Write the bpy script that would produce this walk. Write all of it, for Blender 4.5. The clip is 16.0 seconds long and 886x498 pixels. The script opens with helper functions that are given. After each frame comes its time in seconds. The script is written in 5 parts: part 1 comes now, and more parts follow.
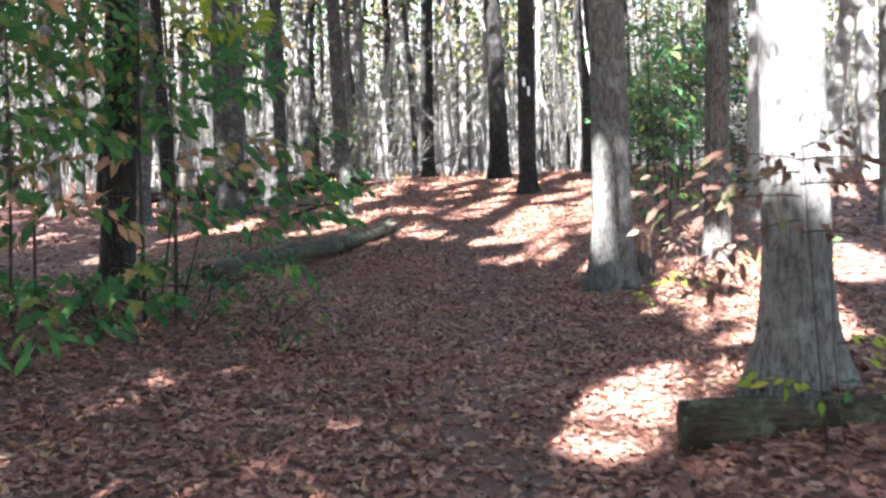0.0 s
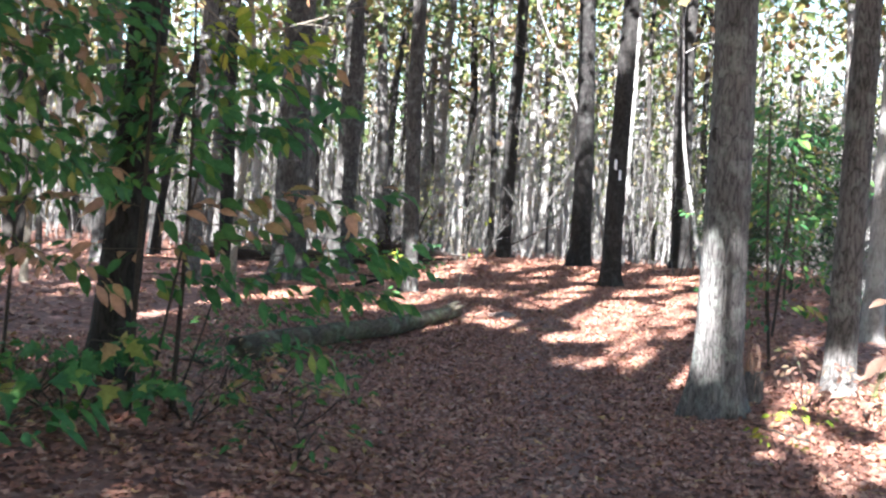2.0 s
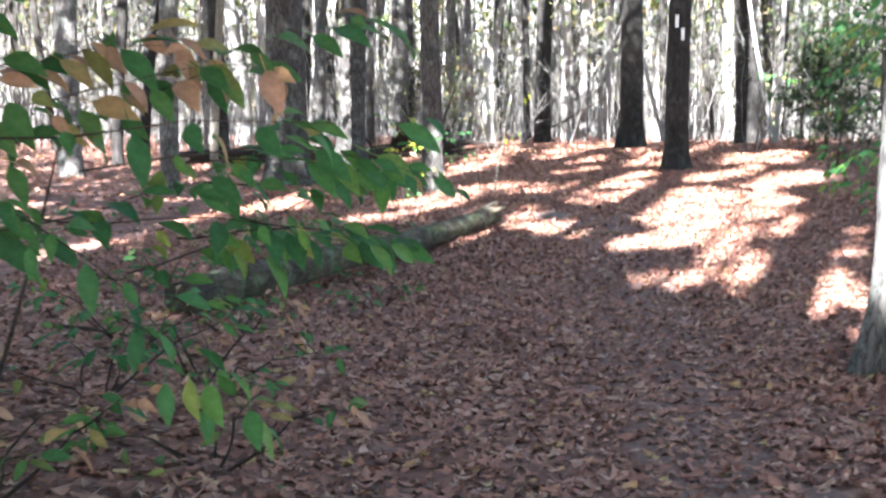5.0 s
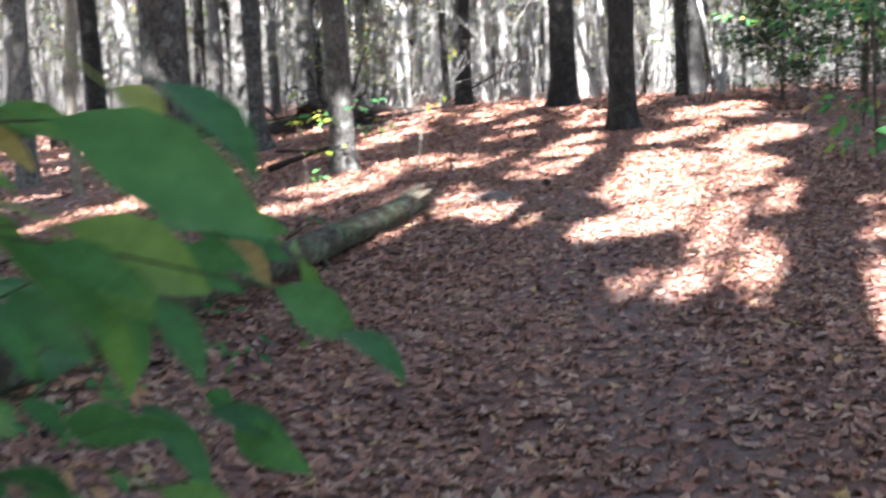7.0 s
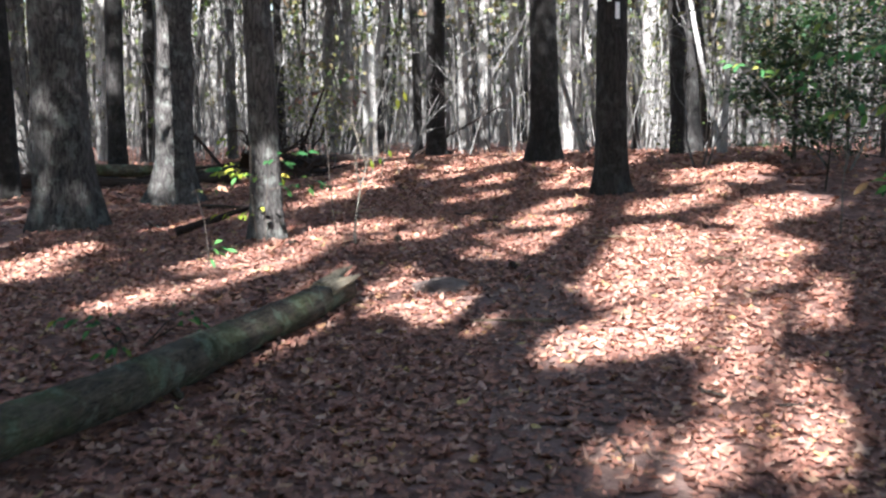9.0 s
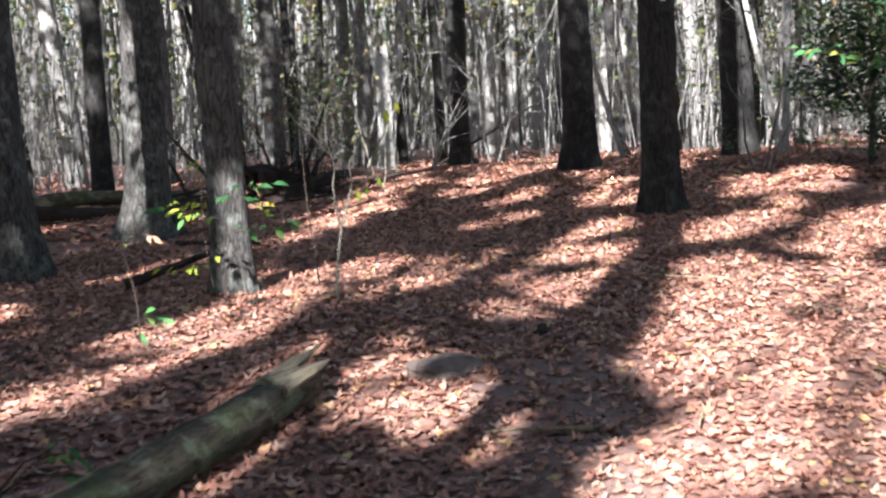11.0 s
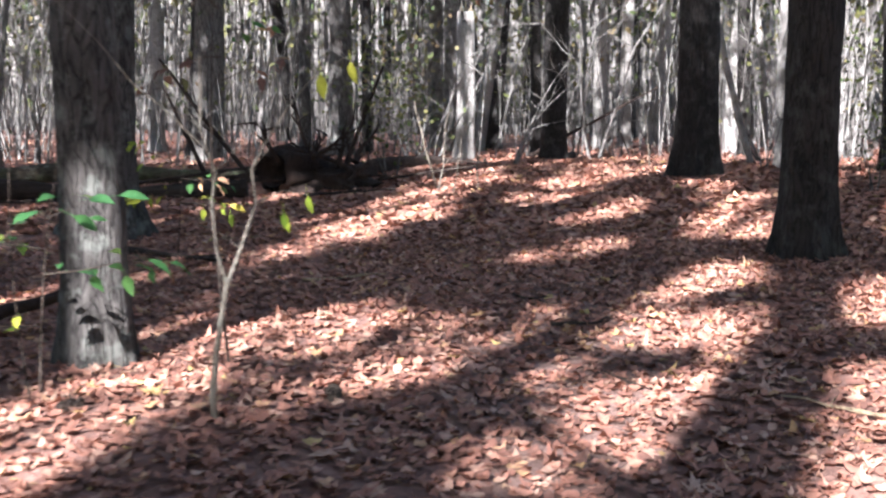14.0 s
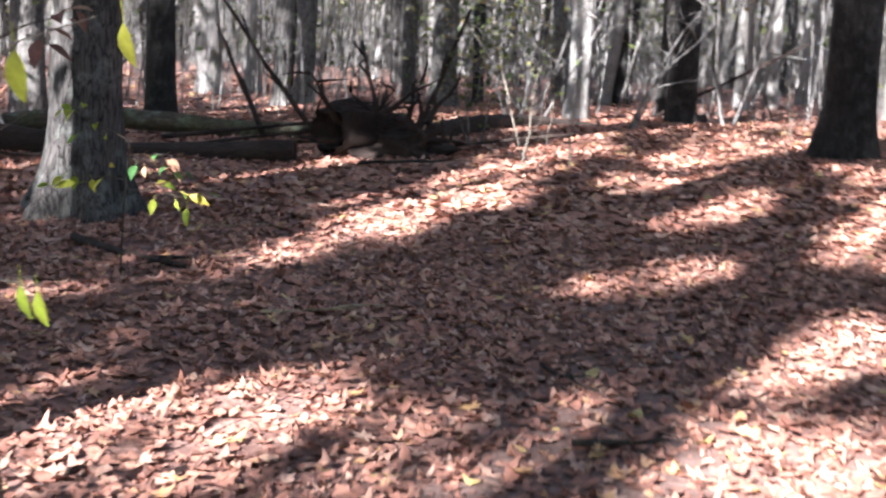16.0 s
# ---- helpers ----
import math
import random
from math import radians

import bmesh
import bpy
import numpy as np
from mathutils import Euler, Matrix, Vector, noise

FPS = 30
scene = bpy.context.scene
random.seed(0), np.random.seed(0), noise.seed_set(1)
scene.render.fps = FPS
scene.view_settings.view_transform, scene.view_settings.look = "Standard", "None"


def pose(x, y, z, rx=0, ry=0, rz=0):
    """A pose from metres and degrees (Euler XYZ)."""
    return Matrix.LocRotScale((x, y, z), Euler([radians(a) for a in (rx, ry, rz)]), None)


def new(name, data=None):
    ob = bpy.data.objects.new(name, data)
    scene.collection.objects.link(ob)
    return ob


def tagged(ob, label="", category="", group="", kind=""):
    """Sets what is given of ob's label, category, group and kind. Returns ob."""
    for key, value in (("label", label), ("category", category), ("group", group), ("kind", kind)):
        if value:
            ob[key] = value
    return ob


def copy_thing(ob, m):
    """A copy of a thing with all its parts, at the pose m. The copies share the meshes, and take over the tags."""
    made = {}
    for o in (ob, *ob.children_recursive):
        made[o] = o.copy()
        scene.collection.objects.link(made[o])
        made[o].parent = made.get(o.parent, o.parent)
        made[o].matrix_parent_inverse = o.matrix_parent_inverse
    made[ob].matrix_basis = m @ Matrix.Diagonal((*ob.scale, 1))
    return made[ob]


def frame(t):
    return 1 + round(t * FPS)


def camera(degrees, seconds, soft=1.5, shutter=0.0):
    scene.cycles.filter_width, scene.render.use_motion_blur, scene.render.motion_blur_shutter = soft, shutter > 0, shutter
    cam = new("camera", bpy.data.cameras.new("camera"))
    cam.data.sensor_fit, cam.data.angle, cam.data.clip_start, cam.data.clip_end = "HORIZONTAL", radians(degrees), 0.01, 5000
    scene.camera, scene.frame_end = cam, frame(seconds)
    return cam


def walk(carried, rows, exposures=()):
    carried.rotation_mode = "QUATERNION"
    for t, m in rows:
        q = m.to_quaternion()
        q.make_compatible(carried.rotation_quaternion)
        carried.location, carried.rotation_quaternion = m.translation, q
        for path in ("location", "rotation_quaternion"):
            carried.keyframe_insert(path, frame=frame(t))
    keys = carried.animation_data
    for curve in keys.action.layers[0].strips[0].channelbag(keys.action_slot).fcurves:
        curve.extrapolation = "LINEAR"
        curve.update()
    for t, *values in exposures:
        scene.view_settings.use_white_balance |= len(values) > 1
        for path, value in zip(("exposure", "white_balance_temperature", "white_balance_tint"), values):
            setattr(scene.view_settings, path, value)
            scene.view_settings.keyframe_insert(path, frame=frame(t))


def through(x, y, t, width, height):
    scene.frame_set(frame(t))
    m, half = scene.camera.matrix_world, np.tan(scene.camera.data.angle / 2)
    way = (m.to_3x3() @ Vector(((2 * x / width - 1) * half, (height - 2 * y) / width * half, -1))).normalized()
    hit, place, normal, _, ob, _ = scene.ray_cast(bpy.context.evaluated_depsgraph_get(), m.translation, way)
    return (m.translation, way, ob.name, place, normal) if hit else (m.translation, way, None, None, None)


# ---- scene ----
EXPOSURE = [(0.0, 3.7), (2.0, 3.5), (3.5, 3.65), (4.2, 3.8), (6.3, 4.45), (6.5, 4.4), (7.0, 3.8), (7.5, 3.3), (8.0, 3.02), (9.0, 2.92), (11.5, 2.7), (12.0, 3.0), (13.0, 3.05), (14.0, 2.9), (15.5, 2.9), (16.0, 3.15)]
cam = camera(38.3, 16.0, 2.4, 0.5)
METRES, EYE, TILT, LEAN, TURN = 20.8, 1.5, 1.5, 0.0, 0.0
ROWS = [
    (0.0, 0.0, 0.0, 0.0, -0.22, -6.68, 1.88),
    (0.5, -0.0029, 0.0226, 0.0002, 0.54, -6.58, 0.63),
    (1.0, 0.0012, 0.0462, -0.0025, 0.21, -6.27, -0.03),
    (1.5, 0.0031, 0.076, -0.0024, 2.41, -3.16, -4.09),
    (2.0, -0.0017, 0.1039, -0.0049, 3.4, -3.25, -3.27),
    (2.5, -0.0001, 0.1362, -0.0077, 2.69, -2.62, -4.04),
    (3.0, -0.0022, 0.1651, -0.0112, 2.33, -3.94, -1.2),
    (3.5, -0.0062, 0.1948, -0.0124, 1.33, -5.15, -1.76),
    (4.0, -0.0071, 0.229, -0.0133, 3.97, -6.04, 0.9),
    (4.2, -0.0078, 0.2423, -0.0140, 4.93, -5.90, -2.02),
    (6.3, -0.0152, 0.3824, -0.0217, 3.79, -13.05, 4.87),
    (6.5, -0.0159, 0.3957, -0.0224, 3.52, -11.57, 1.75),
    (7.0, -0.0193, 0.4292, -0.0227, 0.7, -9.95, 2.75),
    (7.5, -0.0155, 0.4655, -0.0247, -1.88, -8.07, 2.75),
    (8.0, -0.0117, 0.4989, -0.0277, -0.54, -7.05, 1.47),
    (8.5, -0.006, 0.5312, -0.0286, -0.91, -7.67, 1.92),
    (9.0, -0.0043, 0.5649, -0.0262, 0.21, -7.98, 0.82),
    (9.2, -0.0033, 0.5770, -0.0262, 0.55, -8.01, 2.50),
    (11.3, 0.0073, 0.7038, -0.0263, 1.90, -7.83, 2.88),
    (11.5, 0.0083, 0.7159, -0.0263, 2.82, -7.05, 1.02),
    (12.0, 0.0076, 0.7479, -0.0281, 7.6, -4.66, -2.67),
    (12.5, 0.0086, 0.7772, -0.0285, 7.71, -4.65, 0.47),
    (13.0, 0.0141, 0.8084, -0.0289, 8.95, -4.96, 0.5),
    (13.5, 0.0163, 0.8401, -0.0308, 8.56, -7.55, 0.22),
    (14.0, 0.023, 0.8715, -0.0341, 7.28, -8.58, -0.22),
    (14.5, 0.0268, 0.8987, -0.0316, 9.58, -10.17, -0.09),
    (15.0, 0.0293, 0.9288, -0.0297, 12.02, -11.32, 0.15),
    (15.5, 0.0354, 0.9595, -0.0301, 11.7, -11.48, 1.22),
    (16.0, 0.0343, 0.9906, -0.0309, 14.11, -11.49, -2.27),
]
walk(cam, [(t, pose(0, 0, EYE, TILT, LEAN, TURN) @ pose(METRES * x, METRES * y, METRES * z, 90 + pitch, roll, yaw)) for t, x, y, z, yaw, pitch, roll in ROWS], [(t, stops, 5900 if t < 11 else 5950, 10 if t < 12 else 15) for t, stops in EXPOSURE])

# ---- world and sun ----
SUN_TILT, SUN_SLOPE = 31.0, 0.275            # elevation in degrees; sideways drift of the shadows per metre ahead
sun_h = Vector((SUN_SLOPE, 1.0, 0.0)).normalized()
LIGHT = Vector((sun_h.x * math.cos(radians(SUN_TILT)), sun_h.y * math.cos(radians(SUN_TILT)), -math.sin(radians(SUN_TILT))))
REACH = 1.0 / math.tan(radians(SUN_TILT))

world = bpy.data.worlds.new("sky")
scene.world = world
world.use_nodes = True
wn = world.node_tree.nodes
sky = wn.new("ShaderNodeTexSky")
sky.sky_type, sky.sun_disc = "NISHITA", False
sky.sun_elevation = radians(SUN_TILT)
sky.sun_rotation = math.atan2(-LIGHT.x, -LIGHT.y)
sky.air_density, sky.dust_density = 1.0, 0.6
world.node_tree.links.new(sky.outputs[0], wn["Background"].inputs[0])
wn["Background"].inputs[1].default_value = 0.046

sun_lamp = new("sun", bpy.data.lights.new("sun", "SUN"))
sun_lamp.data.energy, sun_lamp.data.angle, sun_lamp.data.color = 5.0, radians(0.53), (1.0, 0.965, 0.93)
sun_lamp.rotation_euler = LIGHT.to_track_quat("-Z", "Y").to_euler()

# ---- materials ----


def nodes_of(name, rough=0.9):
    mat = bpy.data.materials.new(name)
    mat.use_nodes = True
    n, l = mat.node_tree.nodes, mat.node_tree.links
    b = n["Principled BSDF"]
    b.inputs["Roughness"].default_value = rough
    b.inputs["Specular IOR Level"].default_value = 0.25
    return mat, n, l, b


def ramp(n, l, src, stops):
    r = n.new("ShaderNodeValToRGB")
    while len(r.color_ramp.elements) < len(stops):
        r.color_ramp.elements.new(0.5)
    for e, (p, c) in zip(r.color_ramp.elements, stops):
        e.position, e.color = p, (*c, 1)
    l.new(src, r.inputs[0])
    return r.outputs[0]


def noise_node(n, l, vec, scale, detail=4.0, rough=0.6, stretch=None):
    if stretch:
        m = n.new("ShaderNodeMapping")
        m.inputs["Scale"].default_value = stretch
        l.new(vec, m.inputs[0])
        vec = m.outputs[0]
    t = n.new("ShaderNodeTexNoise")
    t.inputs["Scale"].default_value, t.inputs["Detail"].default_value, t.inputs["Roughness"].default_value = scale, detail, rough
    l.new(vec, t.inputs["Vector"])
    return t.outputs["Fac"]


def mix_color(n, l, fac, a, b, mode="MIX"):
    m = n.new("ShaderNodeMix")
    m.data_type, m.blend_type = "RGBA", mode
    for sock, v in ((m.inputs[0], fac), (m.inputs[6], a), (m.inputs[7], b)):
        if hasattr(v, "is_output"):
            l.new(v, sock)
        elif isinstance(v, (int, float)):
            sock.default_value = v
        else:
            sock.default_value = (*v, 1)
    return m.outputs[2]


def bump(n, l, b, height, strength, dist):
    k = n.new("ShaderNodeBump")
    k.inputs["Strength"].default_value, k.inputs["Distance"].default_value = strength, dist
    l.new(height, k.inputs["Height"])
    l.new(k.outputs[0], b.inputs["Normal"])


def bark_material(name, dark, light, lichen=0.0, ridge=26.0, moss=0.0, crack=0.3):
    """Furrowed bark: dark cracks, paler plates, lichen patches."""
    mat, n, l, b = nodes_of(name, 0.92)
    obj = n.new("ShaderNodeTexCoord").outputs["Object"]
    info = n.new("ShaderNodeObjectInfo").outputs["Random"]
    long = n.new("ShaderNodeMapping")
    long.inputs["Scale"].default_value = (1, 1, 0.2)
    l.new(obj, long.inputs[0])
    warp = n.new("ShaderNodeTexNoise")
    warp.inputs["Scale"].default_value, warp.inputs["Detail"].default_value = ridge * 0.6, 4
    l.new(long.outputs[0], warp.inputs["Vector"])
    bent = n.new("ShaderNodeVectorMath")
    bent.operation = "MULTIPLY_ADD"
    bent.inputs[1].default_value = (0.12, 0.12, 0.12)
    l.new(warp.outputs["Color"], bent.inputs[0])
    l.new(long.outputs[0], bent.inputs[2])
    cells = n.new("ShaderNodeTexVoronoi")
    cells.feature = "DISTANCE_TO_EDGE"
    cells.inputs["Scale"].default_value = ridge
    l.new(bent.outputs[0], cells.inputs["Vector"])
    plates = ramp(n, l, cells.outputs["Distance"], [(0.0, (0, 0, 0)), (0.07, (0.6, 0.6, 0.6)), (0.22, (1, 1, 1))])
    grain = noise_node(n, l, obj, ridge * 1.3, 8, 0.75, (1, 1, 0.32))
    ridges = mix_color(n, l, crack, grain, plates)
    patch = noise_node(n, l, obj, 2.2, 4, 0.6)
    col = ramp(n, l, ridges, [(0.3, dark), (0.5, tuple((p + q) / 2 for p, q in zip(dark, light))), (0.72, light)])
    tone = ramp(n, l, patch, [(0.3, (0.35, 0.34, 0.33) if moss else (0.55, 0.54, 0.53)), (0.7, (1.15, 1.13, 1.1))])
    col = mix_color(n, l, 1.0, col, tone, "MULTIPLY")
    each = ramp(n, l, info, [(0.0, (0.78, 0.76, 0.75)), (1.0, (1.15, 1.13, 1.1))])
    col = mix_color(n, l, 1.0, col, each, "MULTIPLY")
    if lichen:
        spots = ramp(n, l, noise_node(n, l, obj, 6.0, 6, 0.7), [(0.52, (0, 0, 0)), (0.62, (1, 1, 1))])
        scaled = mix_color(n, l, lichen, (0, 0, 0), spots)
        col = mix_color(n, l, scaled, col, (0.40, 0.44, 0.38))
    if moss:
        spots = ramp(n, l, noise_node(n, l, obj, 3.0, 6, 0.7), [(0.45, (0, 0, 0)), (0.6, (1, 1, 1))])
        scaled = mix_color(n, l, moss, (0, 0, 0), spots)
        col = mix_color(n, l, scaled, col, (0.09, 0.13, 0.035))
    l.new(col, b.inputs["Base Color"])
    bump(n, l, b, ridges, 1.0, 0.035)
    return mat


def leaf_material(name, stops, through=0.35, rough=0.55, island=False):
    """Leaf: colour by its own random number, veins and blotches, light passing through."""
    mat, n, l, b = nodes_of(name, rough)
    if island:
        pick = n.new("ShaderNodeNewGeometry").outputs["Random Per Island"]
    else:
        pick = n.new("ShaderNodeObjectInfo").outputs["Random"]
    col = ramp(n, l, pick, stops)
    obj = n.new("ShaderNodeTexCoord").outputs["Object"]
    blot = ramp(n, l, noise_node(n, l, obj, 30.0 if island else 3.5, 4, 0.6), [(0.35, (0.7, 0.68, 0.62)), (0.65, (1.15, 1.12, 1.05))])
    col = mix_color(n, l, 1.0, col, blot, "MULTIPLY")
    l.new(col, b.inputs["Base Color"])
    if through:
        tr = n.new("ShaderNodeBsdfTranslucent")
        l.new(col, tr.inputs[0])
        mx = n.new("ShaderNodeMixShader")
        mx.inputs[0].default_value = through
        l.new(b.outputs[0], mx.inputs[1])
        l.new(tr.outputs[0], mx.inputs[2])
        l.new(mx.outputs[0], n["Material Output"].inputs[0])
    return mat


def ground_material():
    mat, n, l, b = nodes_of("forest_soil", 0.95)
    obj = n.new("ShaderNodeTexCoord").outputs["Object"]
    fine = noise_node(n, l, obj, 26.0, 6, 0.7)
    big = noise_node(n, l, obj, 1.1, 4, 0.6)
    vor = n.new("ShaderNodeTexVoronoi")
    vor.inputs["Scale"].default_value = 13.0
    l.new(obj, vor.inputs["Vector"])
    chips = ramp(n, l, vor.outputs["Color"], [(0.1, (0.10, 0.055, 0.045)), (0.45, (0.24, 0.125, 0.098)), (0.7, (0.34, 0.185, 0.145)), (0.95, (0.45, 0.29, 0.23))])
    soil = ramp(n, l, fine, [(0.3, (0.11, 0.064, 0.05)), (0.7, (0.27, 0.15, 0.115))])
    col = mix_color(n, l, big, soil, chips)
    l.new(col, b.inputs["Base Color"])
    bump(n, l, b, fine, 0.8, 0.03)
    return mat


BARK_GREY = bark_material("grey_oak_bark", (0.05, 0.047, 0.045), (0.26, 0.248, 0.24), 0.3)
BARK_PALE = bark_material("pale_bark", (0.16, 0.15, 0.145), (0.46, 0.445, 0.43), 0.3, 22.0, 0.0, 0.15)
# near-black: the shade on these trunks is put into the bark colour
BARK_SHADED = bark_material("shaded_bark", (0.009, 0.008, 0.0075), (0.044, 0.04, 0.038), 0.06, 22.0)
BARK_THIN = bark_material("smooth_young_bark", (0.16, 0.14, 0.11), (0.38, 0.34, 0.28), 0.2, 40.0)
BARK_MID = bark_material("furrowed_bark", (0.025, 0.022, 0.021), (0.2, 0.19, 0.182), 0.2, 24.0)
BARK_LIGHT = bark_material("light_oak_bark", (0.06, 0.058, 0.057), (0.33, 0.32, 0.31), 0.3, 24.0, 0.0, 0.25)
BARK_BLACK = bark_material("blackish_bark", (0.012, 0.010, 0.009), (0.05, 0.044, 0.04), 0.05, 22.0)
BARK_FAR = bark_material("distant_bark", (0.05, 0.047, 0.045), (0.27, 0.26, 0.25), 0.15, 9.0)
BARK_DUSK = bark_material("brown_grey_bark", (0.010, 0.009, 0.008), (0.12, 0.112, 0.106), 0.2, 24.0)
TWIG = bark_material("twig_bark", (0.05, 0.04, 0.03), (0.14, 0.11, 0.09), 0.0, 60.0)
LOG_BARK = bark_material("rotten_log_bark", (0.02, 0.016, 0.013), (0.2, 0.165, 0.12), 0.3, 24.0, 0.4, 0.15)
RAW_WOOD = bark_material("split_wood", (0.30, 0.22, 0.14), (0.60, 0.49, 0.33), 0.0, 30.0, 0.0, 0.0)
OLD_WOOD = bark_material("weathered_split_wood", (0.22, 0.18, 0.12), (0.52, 0.45, 0.33), 0.1, 30.0, 0.0, 0.0)
DARK_WOOD = bark_material("rotten_wood", (0.012, 0.009, 0.008), (0.065, 0.045, 0.036), 0.0, 20.0, 0.0, 0.1)
SOIL = ground_material()
LITTER = leaf_material("fallen_leaves", [(0.0, (0.15, 0.08, 0.066)), (0.2, (0.25, 0.122, 0.094)), (0.5, (0.375, 0.18, 0.135)), (0.75, (0.45, 0.235, 0.175)), (0.94, (0.52, 0.345, 0.275)), (0.985, (0.52, 0.30, 0.15)), (1.0, (0.50, 0.38, 0.16))], 0.12, 0.6, True)
LEAF_GREEN = leaf_material("green_leaves", [(0.0, (0.05, 0.15, 0.055)), (0.5, (0.08, 0.22, 0.07)), (0.85, (0.13, 0.26, 0.06)), (0.965, (0.30, 0.32, 0.08)), (1.0, (0.42, 0.27, 0.14))], 0.4)
LEAF_MIXED = leaf_material("turning_leaves", [(0.0, (0.06, 0.17, 0.06)), (0.45, (0.10, 0.21, 0.06)), (0.6, (0.32, 0.27, 0.10)), (0.75, (0.50, 0.29, 0.17)), (1.0, (0.55, 0.32, 0.23))], 0.4)
LEAF_RUSSET = leaf_material("russet_leaves", [(0.0, (0.10, 0.055, 0.042)), (0.5, (0.19, 0.10, 0.08)), (0.8, (0.28, 0.18, 0.135)), (1.0, (0.14, 0.17, 0.07))], 0.35)
LEAF_YELLOW = leaf_material("yellow_green_leaves", [(0.0, (0.16, 0.26, 0.03)), (0.6, (0.34, 0.42, 0.05)), (1.0, (0.55, 0.45, 0.08))], 0.45)
CROWN = leaf_material("crown_leaves", [(0.0, (0.06, 0.11, 0.04)), (0.45, (0.12, 0.16, 0.06)), (0.75, (0.23, 0.21, 0.08)), (0.92, (0.28, 0.18, 0.10)), (1.0, (0.24, 0.12, 0.08))], 0.4, 0.6, True)
EVERGREEN = leaf_material("evergreen_needles", [(0.0, (0.012, 0.03, 0.014)), (0.6, (0.03, 0.065, 0.025)), (1.0, (0.07, 0.10, 0.035))], 0.15, 0.6, True)
BRUSH = leaf_material("understory_leaves", [(0.0, (0.05, 0.08, 0.03)), (0.5, (0.11, 0.13, 0.05)), (0.82, (0.20, 0.195, 0.08)), (1.0, (0.26, 0.19, 0.12))], 0.4, 0.6, True)

paint, pn, pl, pb = nodes_of("white_blaze_paint", 0.6)
pobj = pn.new("ShaderNodeTexCoord").outputs["Object"]
pl.new(ramp(pn, pl, noise_node(pn, pl, pobj, 60.0, 5, 0.7), [(0.3, (0.55, 0.55, 0.55)), (0.5, (0.82, 0.83, 0.83))]), pb.inputs["Base Color"])
stone, sn, sl, sb = nodes_of("grey_stone", 0.85)
sobj = sn.new("ShaderNodeTexCoord").outputs["Object"]
sl.new(ramp(sn, sl, noise_node(sn, sl, sobj, 9.0, 8, 0.7), [(0.3, (0.07, 0.05, 0.042)), (0.55, (0.15, 0.11, 0.092)), (0.75, (0.24, 0.185, 0.155))]), sb.inputs["Base Color"])
bump(sn, sl, sb, noise_node(sn, sl, sobj, 18.0, 6, 0.7), 0.7, 0.03)

# ---- ground ----


def bell(x, y, cx, cy, rx, ry):
    return np.exp(-((x - cx) / rx) ** 2 - ((y - cy) / ry) ** 2)


def soft_up(v, k=0.6):
    return np.logaddexp(0, v / k) * k


def height(x, y):
    """The lie of the land: a shallow dip on the way, low banks on both sides, gentle humps."""
    x, y = np.asarray(x, float), np.asarray(y, float)
    z = -0.27 * bell(x, y, -0.2, 13.5, 3.2, 5.5) - 0.08 * bell(x, y, 0.3, 18.5, 2.0, 3.0)
    z = z + 0.24 * bell(x, y, 2.2, 6.6, 1.3, 2.4) + 0.34 * bell(x, y, -3.9, 9.8, 2.2, 4.0)
    z = z + 0.12 * bell(x, y, 2.6, 28.0, 3.5, 5.0) + 0.12 * bell(x, y, 2.0, 36.0, 6.0, 6.0) + 0.3 * bell(x, y, 6.5, 33.0, 4.0, 7.0)
    z = z + 0.09 * bell(x, y, -0.9, 22.4, 0.9, 1.3)
    z = z + 0.12 * bell(x, y, -3.0, 36.0, 4.0, 5.0) - 0.25 * soft_up(y - 52.0, 4.0) * 0.12
    z = z + 0.02 * np.sin(1.7 * x + 0.6 * y) * np.sin(1.3 * y - 0.5 * x) + 0.012 * np.sin(4.1 * x + 1.0) * np.sin(3.7 * y)
    return z


def hz(x, y):
    return float(height(x, y))


def grown(lo, hi, step, reach, ratio):
    """Even steps between lo and hi, then growing steps out to reach."""
    inner = list(np.arange(lo, hi + step / 2, step))
    out, d = [], step
    e = hi
    while e < reach:
        d *= ratio
        e += d
        out.append(e)
    below, d, e = [], step, lo
    while e > -reach:
        d *= ratio
        e -= d
        below.append(e)
    return np.array(below[::-1] + inner + out)


def grid_mesh(name, xs, ys):
    gx, gy = np.meshgrid(xs, ys)
    gz = np.where((abs(gx) < 200) & (abs(gy) < 200), height(gx, gy), height(np.clip(gx, -200, 200), np.clip(gy, -200, 200)))
    v = np.stack([gx, gy, gz], -1).reshape(-1, 3)
    w, h = len(xs), len(ys)
    i = (np.arange(h - 1)[:, None] * w + np.arange(w - 1)[None, :]).reshape(-1)
    f = np.stack([i, i + 1, i + w + 1, i + w], -1)
    me = bpy.data.meshes.new(name)
    me.from_pydata(v.tolist(), [], f.tolist())
    me.polygons.foreach_set("use_smooth", np.ones(len(f), bool))
    return me


ground = new("ground", grid_mesh("ground", grown(-6, 6, 0.2, 2500, 1.22), grown(0, 36, 0.25, 2500, 1.22)))
ground.data.materials.append(SOIL)
tagged(ground, "brown forest soil under a carpet of fallen leaves", "ground", kind="structure")

def trail_x(y):
    return 0.1 + 0.35 * np.sin((y - 2) / 9.0)


